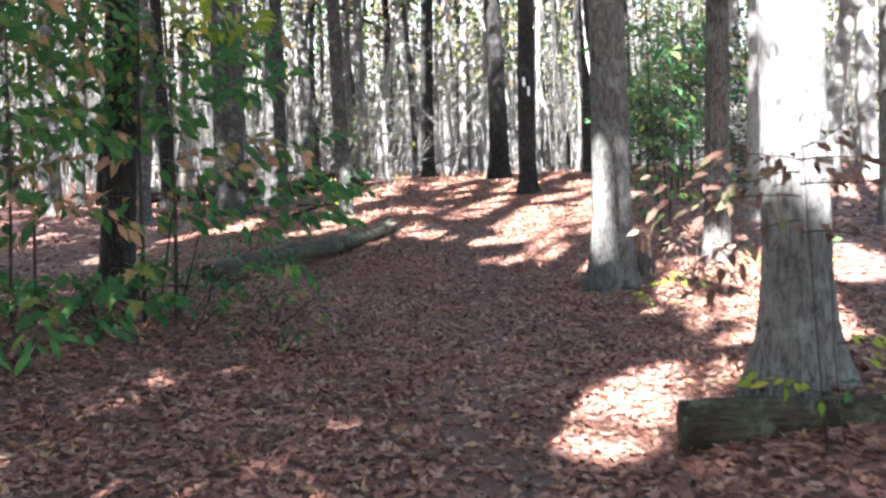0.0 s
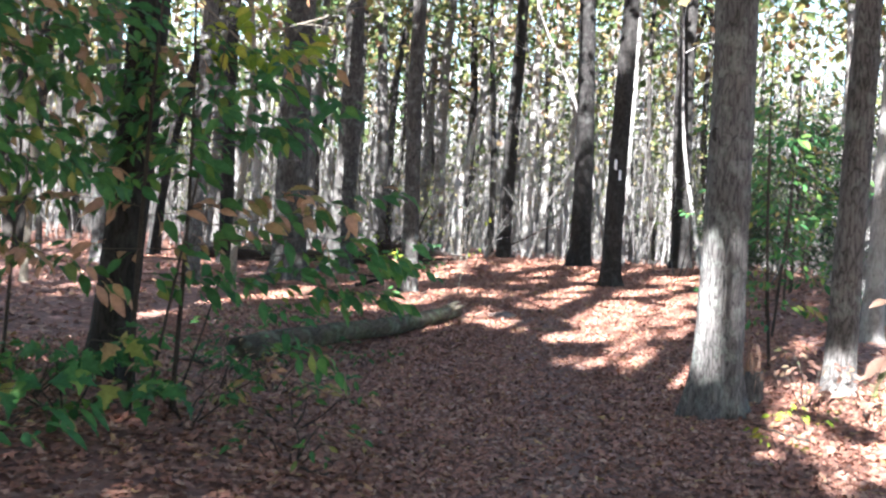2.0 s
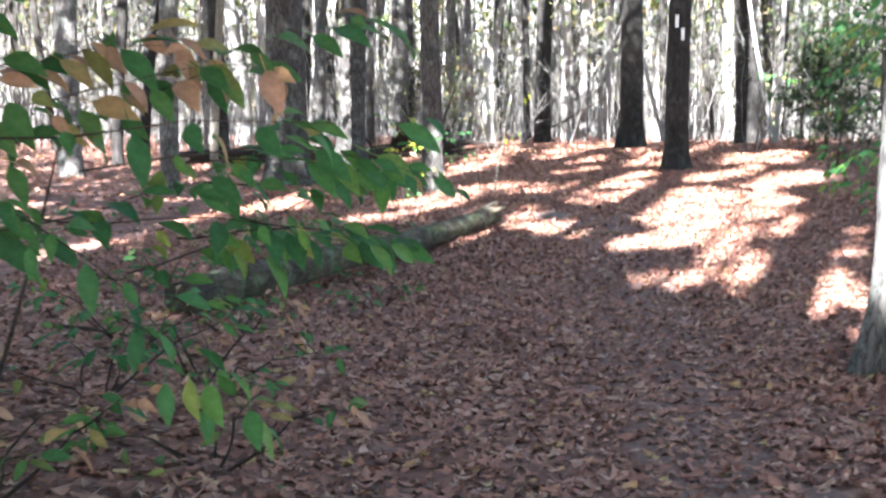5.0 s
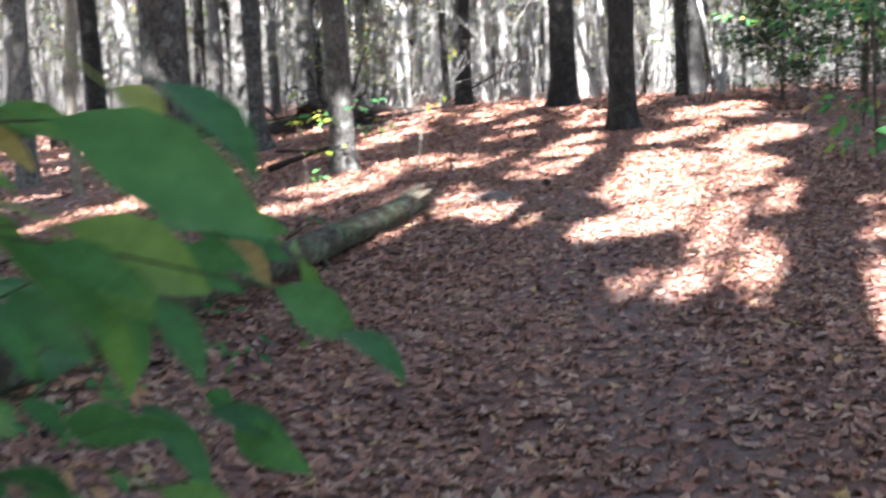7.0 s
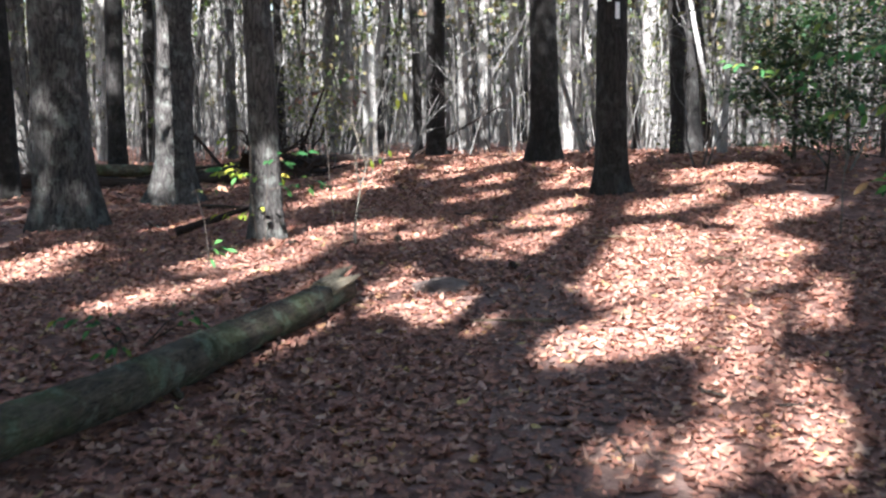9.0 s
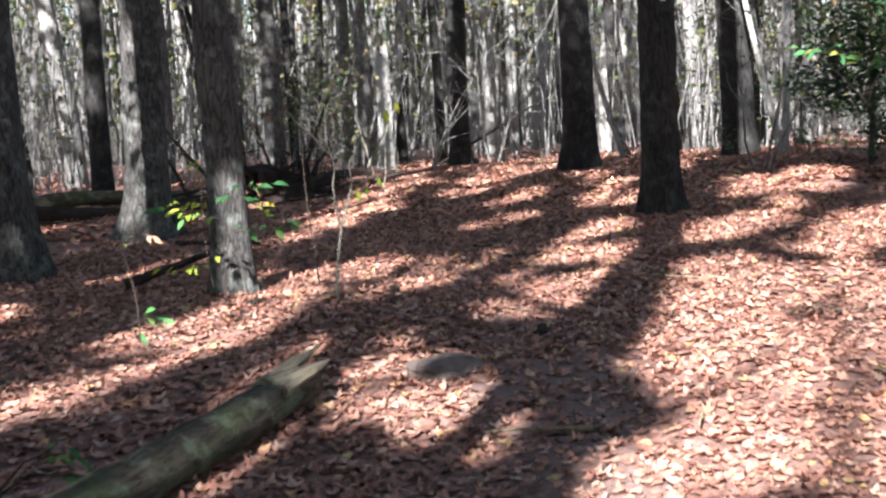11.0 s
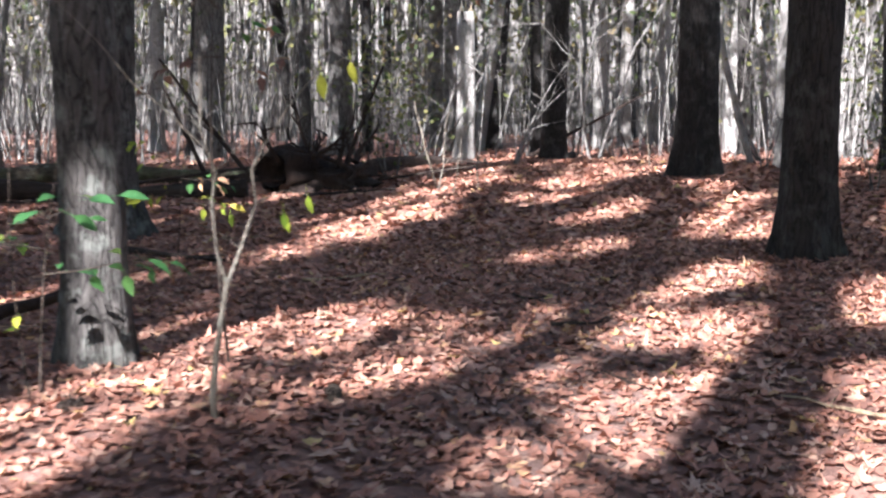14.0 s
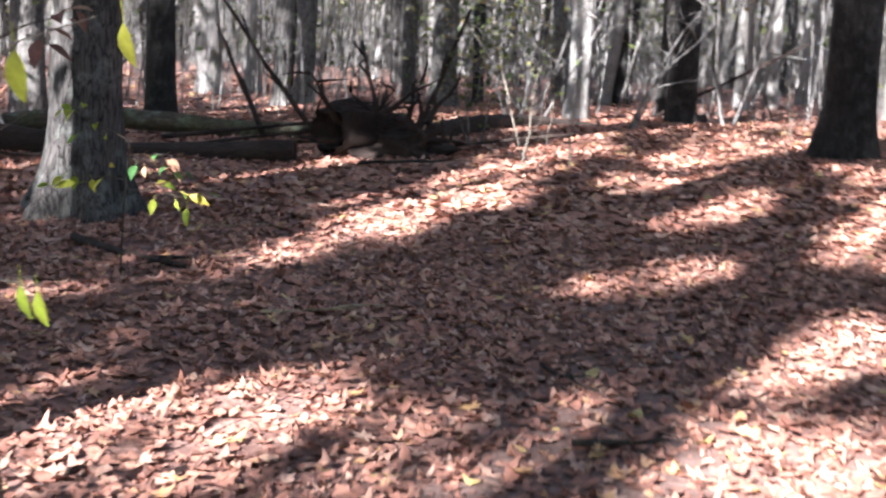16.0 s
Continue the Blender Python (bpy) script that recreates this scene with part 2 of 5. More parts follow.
TRODDEN, tn, tl, tb = nodes_of("trodden_soil", 0.95)
tobj = tn.new("ShaderNodeTexCoord").outputs["Object"]
tfine = noise_node(tn, tl, tobj, 34.0, 7, 0.75)
tl.new(ramp(tn, tl, tfine, [(0.3, (0.10, 0.06, 0.05)), (0.5, (0.21, 0.13, 0.105)), (0.72, (0.33, 0.22, 0.18))]), tb.inputs["Base Color"])
bump(tn, tl, tb, tfine, 0.8, 0.02)
tv, tf = [], []
for i, yy in enumerate(np.arange(-3.0, 27.0, 0.2)):
    wide = 0.42 + 0.12 * math.sin(1.9 * yy) + 0.08 * math.sin(5.3 * yy + 1)
    for k in range(9):
        q = -1 + k / 4
        xx = float(trail_x(yy)) + q * wide + 0.05 * math.sin(7 * yy + k)
        tv.append((xx, yy, hz(xx, yy) + (0.006 if abs(q) < 0.9 else -0.01)))
    if i:
        tf += [(9 * i + k - 9, 9 * i + k - 8, 9 * i + k + 1 - 0, 9 * i + k) for k in range(8)]
trail_me = bpy.data.meshes.new("trail")
trail_me.from_pydata(tv, [], tf)
trail_me.materials.append(TRODDEN)
tagged(new("trail", trail_me), "narrow trodden earth trail through the leaves", "trail", kind="structure")

# ---- leaf litter ----
rng = np.random.default_rng(7)


def outline(kind):
    """Flat leaf outlines of unit length, stalk end at the origin side."""
    if kind == "maple":
        ang = np.radians([270, 300, 330, 350, 20, 45, 68, 90, 112, 135, 160, 190, 210, 240])
        rad = np.array([0.30, 0.22, 0.42, 0.24, 0.55, 0.26, 0.34, 0.60, 0.34, 0.26, 0.55, 0.24, 0.42, 0.22])
    elif kind == "oak":
        ang = np.radians([270, 315, 345, 10, 40, 62, 90, 118, 140, 170, 195, 225])
        rad = np.array([0.5, 0.18, 0.30, 0.17, 0.34, 0.24, 0.52, 0.24, 0.34, 0.17, 0.30, 0.18])
    elif kind == "oval":
        ang = np.radians([270, 315, 350, 30, 68, 90, 112, 150, 190, 225])
        rad = np.array([0.46, 0.36, 0.31, 0.32, 0.40, 0.52, 0.40, 0.32, 0.31, 0.36])
    else:
        ang = np.radians([270, 0, 90, 180])
        rad = np.array([0.5, 0.3, 0.5, 0.3])
    return np.stack([rad * np.cos(ang), rad * np.sin(ang)], -1)


def spin(az, tilt, roll):
    """Rotation matrices: yaw, then tilts about two axes; arrays in, (n,3,3) out."""
    ca, sa, ct, st, cr, sr = np.cos(az), np.sin(az), np.cos(tilt), np.sin(tilt), np.cos(roll), np.sin(roll)
    z, o = np.zeros_like(az), np.ones_like(az)
    rz = np.stack([np.stack([ca, -sa, z], -1), np.stack([sa, ca, z], -1), np.stack([z, z, o], -1)], 1)
    rx = np.stack([np.stack([o, z, z], -1), np.stack([z, ct, -st], -1), np.stack([z, st, ct], -1)], 1)
    ry = np.stack([np.stack([cr, z, sr], -1), np.stack([z, o, z], -1), np.stack([-sr, z, cr], -1)], 1)
    return rz @ rx @ ry


def leaves_mesh(name, centres, sizes, kind, tilt, curl, flat_yaw=None):
    """Many leaves of one outline as one mesh, each fanned from its own middle, curled and turned."""
    ring = outline(kind)
    k, n = len(ring), len(centres)
    xy = np.concatenate([[[0, 0]], ring])
    c = rng.normal(0, curl, (n, 2))
    local = np.zeros((n, k + 1, 3))
    local[:, :, :2] = xy[None] * rng.uniform(0.85, 1.15, (n, 1, 2))
    local[:, :, 2] = c[:, :1] * xy[None, :, 0] ** 2 * 2 + np.abs(c[:, 1:]) * xy[None, :, 1] ** 2 * 1.6
    local[:, :, 2] += rng.normal(0, curl * 0.10, (n, k + 1))
    local *= sizes[:, None, None]
    turn = spin(rng.uniform(0, 6.283, n), rng.normal(0, tilt, n), rng.normal(0, tilt, n))
    v = np.einsum("nij,nkj->nki", turn, local) + centres[:, None, :]
    tri = np.stack([np.zeros(k, int), np.arange(1, k + 1), np.roll(np.arange(1, k + 1), -1)], -1)
    f = (tri[None] + (np.arange(n) * (k + 1))[:, None, None]).reshape(-1, 3)
    me = bpy.data.meshes.new(name)
    me.vertices.add(n * (k + 1))
    me.vertices.foreach_set("co", v.reshape(-1).astype(np.float32))
    me.loops.add(len(f) * 3)
    me.loops.foreach_set("vertex_index", f.reshape(-1).astype(np.int32))
    me.polygons.add(len(f))
    me.polygons.foreach_set("loop_start", np.arange(0, len(f) * 3, 3, dtype=np.int32))
    me.update(calc_edges=True)
    return me


def scatter(n, x0, x1, y0, y1, thin_trail=0.0):
    x, y = rng.uniform(x0, x1, n), rng.uniform(y0, y1, n)
    if thin_trail:
        near = np.exp(-((x - trail_x(y)) / 0.5) ** 2) * (y < 21)
        keep = rng.uniform(0, 1, n) > thin_trail * near
        x, y = x[keep], y[keep]
    return x, y


def litter(label, kind, n, box, lo, hi, tilt, curl, thin=0.0, lift=0.012, outside=False, beside=False):
    x, y = scatter(n, *box, thin)
    if beside:
        off = (x < -4.2) | (x > 3.8) | (y > 29)
        x, y = x[off], y[off]
    if outside:
        far = (abs(x) > 15) | (y > 47) | (y < 3)
        x, y = x[far], y[far]
    s = rng.uniform(lo, hi, len(x))
    z = height(x, y) + lift * rng.uniform(0.2, 1.6, len(x)) + s * 0.05
    ob = new("fallen_leaves", leaves_mesh("fallen_leaves", np.stack([x, y, z], -1), s, kind, tilt, curl))
    ob.data.materials.append(LITTER)
    return tagged(ob, label, "leaf litter", kind="stuff")


litter("curled russet maple leaves lying on the forest floor", "maple", 15000, (-4.2, 3.8, 3.0, 29.0), 0.06, 0.11, 0.15, 0.35, 0.5)
litter("brown lobed oak leaves lying on the forest floor", "oak", 22000, (-4.2, 3.8, 3.0, 29.0), 0.055, 0.11, 0.15, 0.38, 0.5)
litter("tan oval beech leaves lying on the forest floor", "oval", 60000, (-4.2, 3.8, 3.0, 29.0), 0.04, 0.085, 0.15, 0.45, 0.45)
litter("trodden leaf scraps along the trail", "oval", 16000, (-1.4, 1.8, 2.5, 28.0), 0.02, 0.06, 0.25, 0.6)
litter("fallen leaves among the trees further off", "scrap", 52000, (-16.0, 15.0, 5.0, 48.0), 0.09, 0.18, 0.12, 0.35, beside=True)
litter("fallen leaves on the rise beyond the trail", "oval", 26000, (-6.0, 5.0, 28.5, 40.0), 0.08, 0.15, 0.13, 0.35)
litter("thin leaf cover deep in the woods", "scrap", 26000, (-45.0, 45.0, -12.0, 85.0), 0.12, 0.28, 0.12, 0.3, 0, 0.012, True)

# ---- building blocks ----


def part(name, bm, material, parent=None, label="", smooth=True):
    me = bpy.data.meshes.new(name)
    if smooth:
        for face in bm.faces:
            face.smooth = True
    bm.to_mesh(me)
    bm.free()
    me.materials.append(material)
    ob = new(name, me)
    if parent:
        ob.parent = parent
    if label:
        ob["label"] = label
    return ob


def empty(name, x, y, z=None, label="", category="", group=""):
    ob = new(name)
    ob.location = (x, y, hz(x, y) if z is None else z)
    return tagged(ob, label, category, group)


def tube(bm, line, radii, sides=8, cap=True, wobble=None):
    """A tapered tube along points; wobble(p, angle, i) scales the radius."""
    rings = []
    line = [Vector(p) for p in line]
    for i, p in enumerate(line):
        ahead = (line[min(i + 1, len(line) - 1)] - line[max(i - 1, 0)]).normalized()
        side = ahead.cross(Vector((0.0, 1.0, 0.013))) if abs(ahead.y) < 0.95 else ahead.cross(Vector((1.0, 0, 0)))
        side.normalize()
        up = side.cross(ahead)
        ring = []
        for k in range(sides):
            a = 2 * math.pi * k / sides
            r = radii[i] * (wobble(p, a, i) if wobble else 1.0)
            ring.append(bm.verts.new(p + (side * math.cos(a) + up * math.sin(a)) * r))
        rings.append(ring)
    for a, b in zip(rings, rings[1:]):
        for k in range(sides):
            bm.faces.new((a[k], a[(k + 1) % sides], b[(k + 1) % sides], b[k]))
    if cap:
        bm.faces.new(rings[0][::-1])
        bm.faces.new(rings[-1])
    return rings


def bough(bm, start, direction, length, radius, sides, rnd, depth=1, droop=0.0):
    """A crooked limb with side twigs; returns its tips."""
    p, d = Vector(start), Vector(direction).normalized()
    line, radii, tips = [p.copy()], [radius], []
    steps = 5
    for i in range(steps):
        d = (d + Vector((rnd.uniform(-0.25, 0.25), rnd.uniform(-0.25, 0.25), rnd.uniform(-0.2, 0.2) - droop))).normalized()
        p = p + d * length / steps
        line.append(p.copy())
        radii.append(radius * (1 - (i + 1) / (steps + 0.6)))
        if depth and i >= 1:
            side = Vector((rnd.uniform(-1, 1), rnd.uniform(-1, 1), rnd.uniform(-0.3, 0.6)))
            tips += bough(bm, p, d * 0.6 + side, length * 0.45, radius * 0.45, max(3, sides - 2), rnd, depth - 1, droop)
    tube(bm, line, radii, sides, False)
    tips.append(p)
    return tips


def trunk_mesh(radius, tall, lean, rnd, sides, fine, flare=0.7, ridge=0.05, bend=0.12):
    """A trunk with root flare and furrows, and limbs from its upper half. Returns the bmesh and the limb tips."""
    bm = bmesh.new()
    levels = list(np.arange(-0.25, 4.0, 0.1 if fine else 0.8)) + list(np.linspace(4.0, tall, 12 if fine else 9))
    if not fine:
        levels = [-0.25, 0.0, 0.12, 0.3, 0.6] + [z for z in levels if z > 0.7]
    ph, seed = rnd.uniform(0, 6.28), rnd.uniform(0, 50)
    lobes = rnd.choice((4, 5, 6))
    line, radii = [], []
    for z in levels:
        q = max(z, 0) / tall
        line.append((lean[0] * z + bend * math.sin(3.0 * q * 2 + ph) * q * 3, lean[1] * z + bend * math.cos(2.3 * q * 2 + ph) * q * 3, z))
        radii.append(max(0.012, radius * (1 - 0.75 * q ** 1.3)))

    def wobble(p, a, i):
        z = levels[i]
        root = flare * math.exp(-max(z, 0) / (1.1 * radius + 0.05)) * (0.55 + 0.45 * math.sin(lobes * a + ph))
        w = 1 + root + 0.05 * math.sin(2 * a + ph + 0.5 * z)
        if fine:
            c = Vector((math.cos(a) * radius * 16, math.sin(a) * radius * 16, z * 2.2 + seed))
            w += ridge * (abs(noise.noise(c)) * 2 - 0.5) + 0.5 * ridge * noise.noise(c * 2.3)
        return w

    tube(bm, line, radii, sides, True, wobble)
    tips = []
    for k in range(rnd.randint(7, 10) if fine else rnd.randint(5, 6)):
        q = rnd.uniform(0.42, 0.97)
        z = q * tall
        j = min(range(len(levels)), key=lambda m: abs(levels[m] - z))
        a = rnd.uniform(0, 6.28)
        tips += bough(bm, line[j], (math.cos(a), math.sin(a), rnd.uniform(0.2, 0.9)), rnd.uniform(1.5, 3.8) * (1.25 - 0.6 * q), radii[j] * 0.5, 5, rnd, 1)
    return bm, tips


# stretches of ground where the sun comes through the crowns: two ends, half width, half depth
LIT_START = [
    (0.8, 6.2, 1.2, 7.0, 0.26, 0.5), (1.3, 7.3, 1.5, 7.2, 0.15, 0.35), (2.4, 8.5, 3.1, 11.5, 0.32, 0.6), (2.2, 12.2, 2.5, 10.4, 0.2, 0.7),
    (2.4, 14.9, 3.5, 14.2, 0.26, 0.7), (2.6, 14.8, 3.0, 12.8, 0.24, 0.6), (4.0, 13.0, 4.2, 15.0, 0.7, 0.9), (1.9, 13.6, 2.3, 15.0, 0.22, 0.35), (1.4, 15.1, 2.0, 16.7, 0.14, 0.5),
    (1.8, 16.2, 1.9, 15.5, 0.2, 0.5), (-4.5, 16.6, -4.2, 17.4, 0.2, 0.4),
]
LIT_MIDDLE = [
    (0.7, 16.5, 1.2, 16.9, 0.22, 0.4), (1.45, 18.7, 1.3, 16.9, 0.24, 0.5), (0.5, 18.8, 1.7, 19.5, 0.24, 0.45), (1.6, 22.0, 2.6, 22.7, 0.3, 0.8), (1.2, 20.2, 1.9, 21.0, 0.3, 0.6),
    (2.7, 24.3, 4.0, 26.1, 0.22, 0.6), (-0.7, 20.8, 0.0, 19.6, 0.18, 0.42), (-1.5, 18.2, -1.0, 19.8, 0.06, 0.25), (-0.7, 21.4, -0.4, 20.9, 0.17, 0.35), (-1.9, 20.6, -1.0, 22.1, 0.16, 0.4), (-3.7, 21.4, -3.5, 23.1, 0.18, 0.5),
    (-2.2, 21.9, -1.3, 22.0, 0.2, 0.36), (-0.5, 23.1, 0.2, 24.0, 0.14, 0.36), (1.9, 25.4, 2.7, 26.1, 0.14, 0.5), (1.3, 21.4, 2.3, 21.7, 0.2, 0.4),
]
LIT_RISE = [
    (-1.7, 22.6, -1.0, 23.0, 0.16, 0.36), (-1.2, 24.3, -0.8, 24.8, 0.12, 0.25), (0.4, 23.1, 0.9, 23.4, 0.12, 0.28), (0.2, 22.3, 0.6, 22.4, 0.13, 0.22), (1.4, 23.4, 2.0, 23.6, 0.14, 0.36),
    (0.6, 24.6, 1.0, 24.7, 0.13, 0.34), (-1.3, 23.6, -1.0, 24.6, 0.18, 0.3), (-0.9, 24.6, -0.3, 24.8, 0.15, 0.22), (-0.6, 23.9, 0.0, 24.2, 0.14, 0.22), (0.7, 25.5, 0.95, 25.9, 0.11, 0.24),
    (1.05, 26.4, 1.4, 26.6, 0.13, 0.36), (1.9, 25.2, 2.3, 26.0, 0.12, 0.36), (-1.79, 23.6, -1.35, 25.1, 0.22, 0.35),
]
LIT_CREST = [
    (0.0, 27.1, 0.6, 27.9, 0.1, 0.22), (1.3, 28.8, 1.9, 29.0, 0.2, 0.8), (-0.3, 31.4, 0.3, 31.8, 0.14, 0.42), (-1.8, 28.8, -1.1, 30.2, 0.13, 0.36), (-1.5, 31.9, -0.8, 34.0, 0.14, 0.5),
    (0.0, 33.2, 1.4, 36.6, 0.16, 0.65), (-3.8, 28.2, -2.75, 32.0, 0.12, 0.4), (0.3, 29.4, 0.8, 30.6, 0.12, 0.4), (2.9, 28.6, 3.3, 29.8, 0.2, 0.5), (3.7, 28.6, 4.3, 30.4, 0.3, 0.5),
]
LIT = LIT_START + LIT_MIDDLE + LIT_RISE + LIT_CREST
# long shadows of trunks that stand behind: points along each, half width
BANDS = [
    ([(-1.9, 20.3), (-1.1, 21.6), (-0.5, 22.45), (0.4, 24.7), (0.92, 27.5), (1.5, 32.6)], 0.09),
    ([(-0.16, 17.5), (0.12, 18.72), (0.66, 21.06), (1.1, 23.0), (1.4, 24.2), (1.68, 25.6), (1.85, 26.9)], 0.15),
    ([(1.2, 15.0), (1.8, 16.9), (2.5, 19.2), (3.25, 22.0), (4.0, 24.6)], 0.2),
]
# trunks that stand in the shade of the crowns: foot, the height where their shade begins, share of gaps
DARK_TRUNKS = [(1.85, 27.0, 0.0, 0.12), (1.58, 34.0, 0.0, 0.12), (-1.79, 23.6, 0.9, 0.1), (-0.35, 38.8, 0.0, 0.2), (-4.1, 25.1, 0.0, 0.72), (-2.8, 10.8, 0.0, 0.03), (3.15, 14.6, 0.3, 0.25), (1.76, 13.25, 1.3, 0.3)]
GAPS = random.Random(9)


def off_line(x, y, x0, y0, x1, y1, rx, ry):
    """Distance from a stretch of ground, in its own half widths."""
    px, py, dx, dy = (x - x0) / rx, (y - y0) / ry, (x1 - x0) / rx, (y1 - y0) / ry
    q = min(1.0, max(0.0, (px * dx + py * dy) / (dx * dx + dy * dy + 1e-9)))
    return math.hypot(px - q * dx, py - q * dy)


def sunlit(p):
    """Whether a leaf at p would take the sun from a place that has it."""
    d = p.z * REACH
    x, y = p.x + sun_h.x * d, p.y + sun_h.y * d
    for tx, ty, low, gaps in DARK_TRUNKS:
        along = y - ty
        if low * 1.63 < along < 6.5 and abs(x - tx - SUN_SLOPE * along) < 0.3:
            return GAPS.random() < gaps
    for line, wide in BANDS:
        if line[0][1] < y < line[-1][1]:
            for (ax, ay), (bx, by) in zip(line, line[1:]):
                if ay <= y <= by and abs(x - ax - (bx - ax) * (y - ay) / (by - ay)) < wide:
                    return False
    for x0, y0, x1, y1, rx, ry in LIT:
        if min(y0, y1) - ry - 0.15 < y < max(y0, y1) + ry + 0.15 and off_line(x, y, x0, y0, x1, y1, rx + 0.12, ry + 0.15) < 1:
            return True
    if 1.35 < x < 2.3 and 5.9 < y < 8.1:
        return False
    u = x - SUN_SLOPE * y
    gap = noise.noise(Vector((u * 1.3, y * 0.27, 1.7))) + 0.5 * noise.noise(Vector((u * 3.6, y * 0.9, 6.1)))
    if y < 16.0 and x < 1.0:
        return GAPS.random() < 0.3
    if y < 19.6 and x < 0.5:
        return gap < GAPS.uniform(-0.6, -0.25) or GAPS.random() < 0.25
    if 3.4 < x < 7.5 and 20.0 < y < 33.0:
        return GAPS.random() < 0.06
    if -6.8 < x < -1.9 and 30.8 < y < 36.0:
        return GAPS.random() < 0.08
    if y > 20.0:
        return gap < GAPS.uniform(-0.32, -0.02) or GAPS.random() < 0.4
    if y > 16.8:
        return gap < GAPS.uniform(-0.3, 0.04) or GAPS.random() < 0.25
    return gap < GAPS.uniform(-0.45, -0.05)


def crown_part(tree, tips, rnd, count, size, spread=0.9, open_sun=False, material=None):
    """A crown of many small leaf sprays round the limb tips, with gaps between the limbs."""
    base = tree.location
    pts = []
    tries = 0
    while len(pts) < count and tries < count * 3:
        tries += 1
        t = rnd.choice(tips)
        p = Vector(t) + Vector((rnd.gauss(0, spread), rnd.gauss(0, spread), rnd.gauss(0, spread * 0.6)))
        if open_sun and sunlit(p + base):
            continue
        pts.append(p)
    sizes = rng.uniform(0.6, 1.3, len(pts)) * size
    me = leaves_mesh("crown", np.array([tuple(p) for p in pts]), sizes, "scrap", 0.8, 0.5)
    me.materials.append(material or CROWN)
    ob = new("crown", me)
    ob.parent = tree
    return ob


def tree(x, y, radius, tall, bark, label, lean=(0, 0), seed=1, sides=10, fine=False, flare=0.7, leaves=500, leaf=0.2, spread=0.9, open_sun=False, group="", ridge=0.05, bend=0.12):
    rnd = random.Random(seed)
    ob = empty("tree", x, y, None, label, "tree", group)
    bm, tips = trunk_mesh(radius, tall, lean, rnd, sides, fine, flare, ridge, bend)
    trunk = part("trunk", bm, bark, ob)
    if leaves:
        crown_part(ob, tips, rnd, leaves, leaf, spread, open_sun)
    return ob


# ---- trees beside the trail ----
oak_front = tree(1.74, 6.25, 0.172, 17, BARK_LIGHT, "large pale grey oak with a shaded flared base", (-0.012, 0.0), 11, 44, True, 1.0, 1500, 0.26, 1.2, True)
oak_trail = tree(1.76, 13.25, 0.205, 18, BARK_GREY, "grey oak trunk at the trail with a knot hole", (0.008, 0.0), 12, 44, True, 0.75, 1500, 0.26, 1.2, True)
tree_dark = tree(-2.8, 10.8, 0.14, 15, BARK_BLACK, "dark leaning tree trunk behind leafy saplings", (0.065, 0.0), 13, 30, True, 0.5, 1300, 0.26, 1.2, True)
tree_right = tree(3.15, 14.6, 0.14, 15, BARK_MID, "slim grey tree beside a dark thicket", (-0.01, 0.0), 14, 30, True, 0.35, 900, 0.26, 1.2, True)
# blazed and thick trunks: their tree shade is darkened into the bark
tree_blaze = tree(1.85, 27.0, 0.18, 18, BARK_SHADED, "shaded straight trunk with two white trail blazes", (-0.005, 0.0), 15, 40, True, 0.6, 600, 0.24, 1.1)
tree_bend = tree(1.58, 34.0, 0.25, 20, BARK_SHADED, "thick dark trunk shaded by another tree", (-0.012, 0.0), 16, 36, True, 0.6, 600, 0.24, 1.1)
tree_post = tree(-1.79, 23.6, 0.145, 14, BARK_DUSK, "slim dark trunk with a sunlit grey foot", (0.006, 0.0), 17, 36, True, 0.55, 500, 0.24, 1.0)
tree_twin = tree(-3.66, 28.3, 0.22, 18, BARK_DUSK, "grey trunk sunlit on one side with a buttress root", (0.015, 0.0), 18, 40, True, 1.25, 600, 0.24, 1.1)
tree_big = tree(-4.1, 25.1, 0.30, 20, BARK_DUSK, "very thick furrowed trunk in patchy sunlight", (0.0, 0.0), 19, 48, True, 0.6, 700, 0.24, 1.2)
tree_mid = tree(-0.35, 38.8, 0.20, 17, BARK_SHADED, "shaded straight tree at the crest", (0, 0), 20, 20, False, 0.5, 500, 0.24, 1.0)

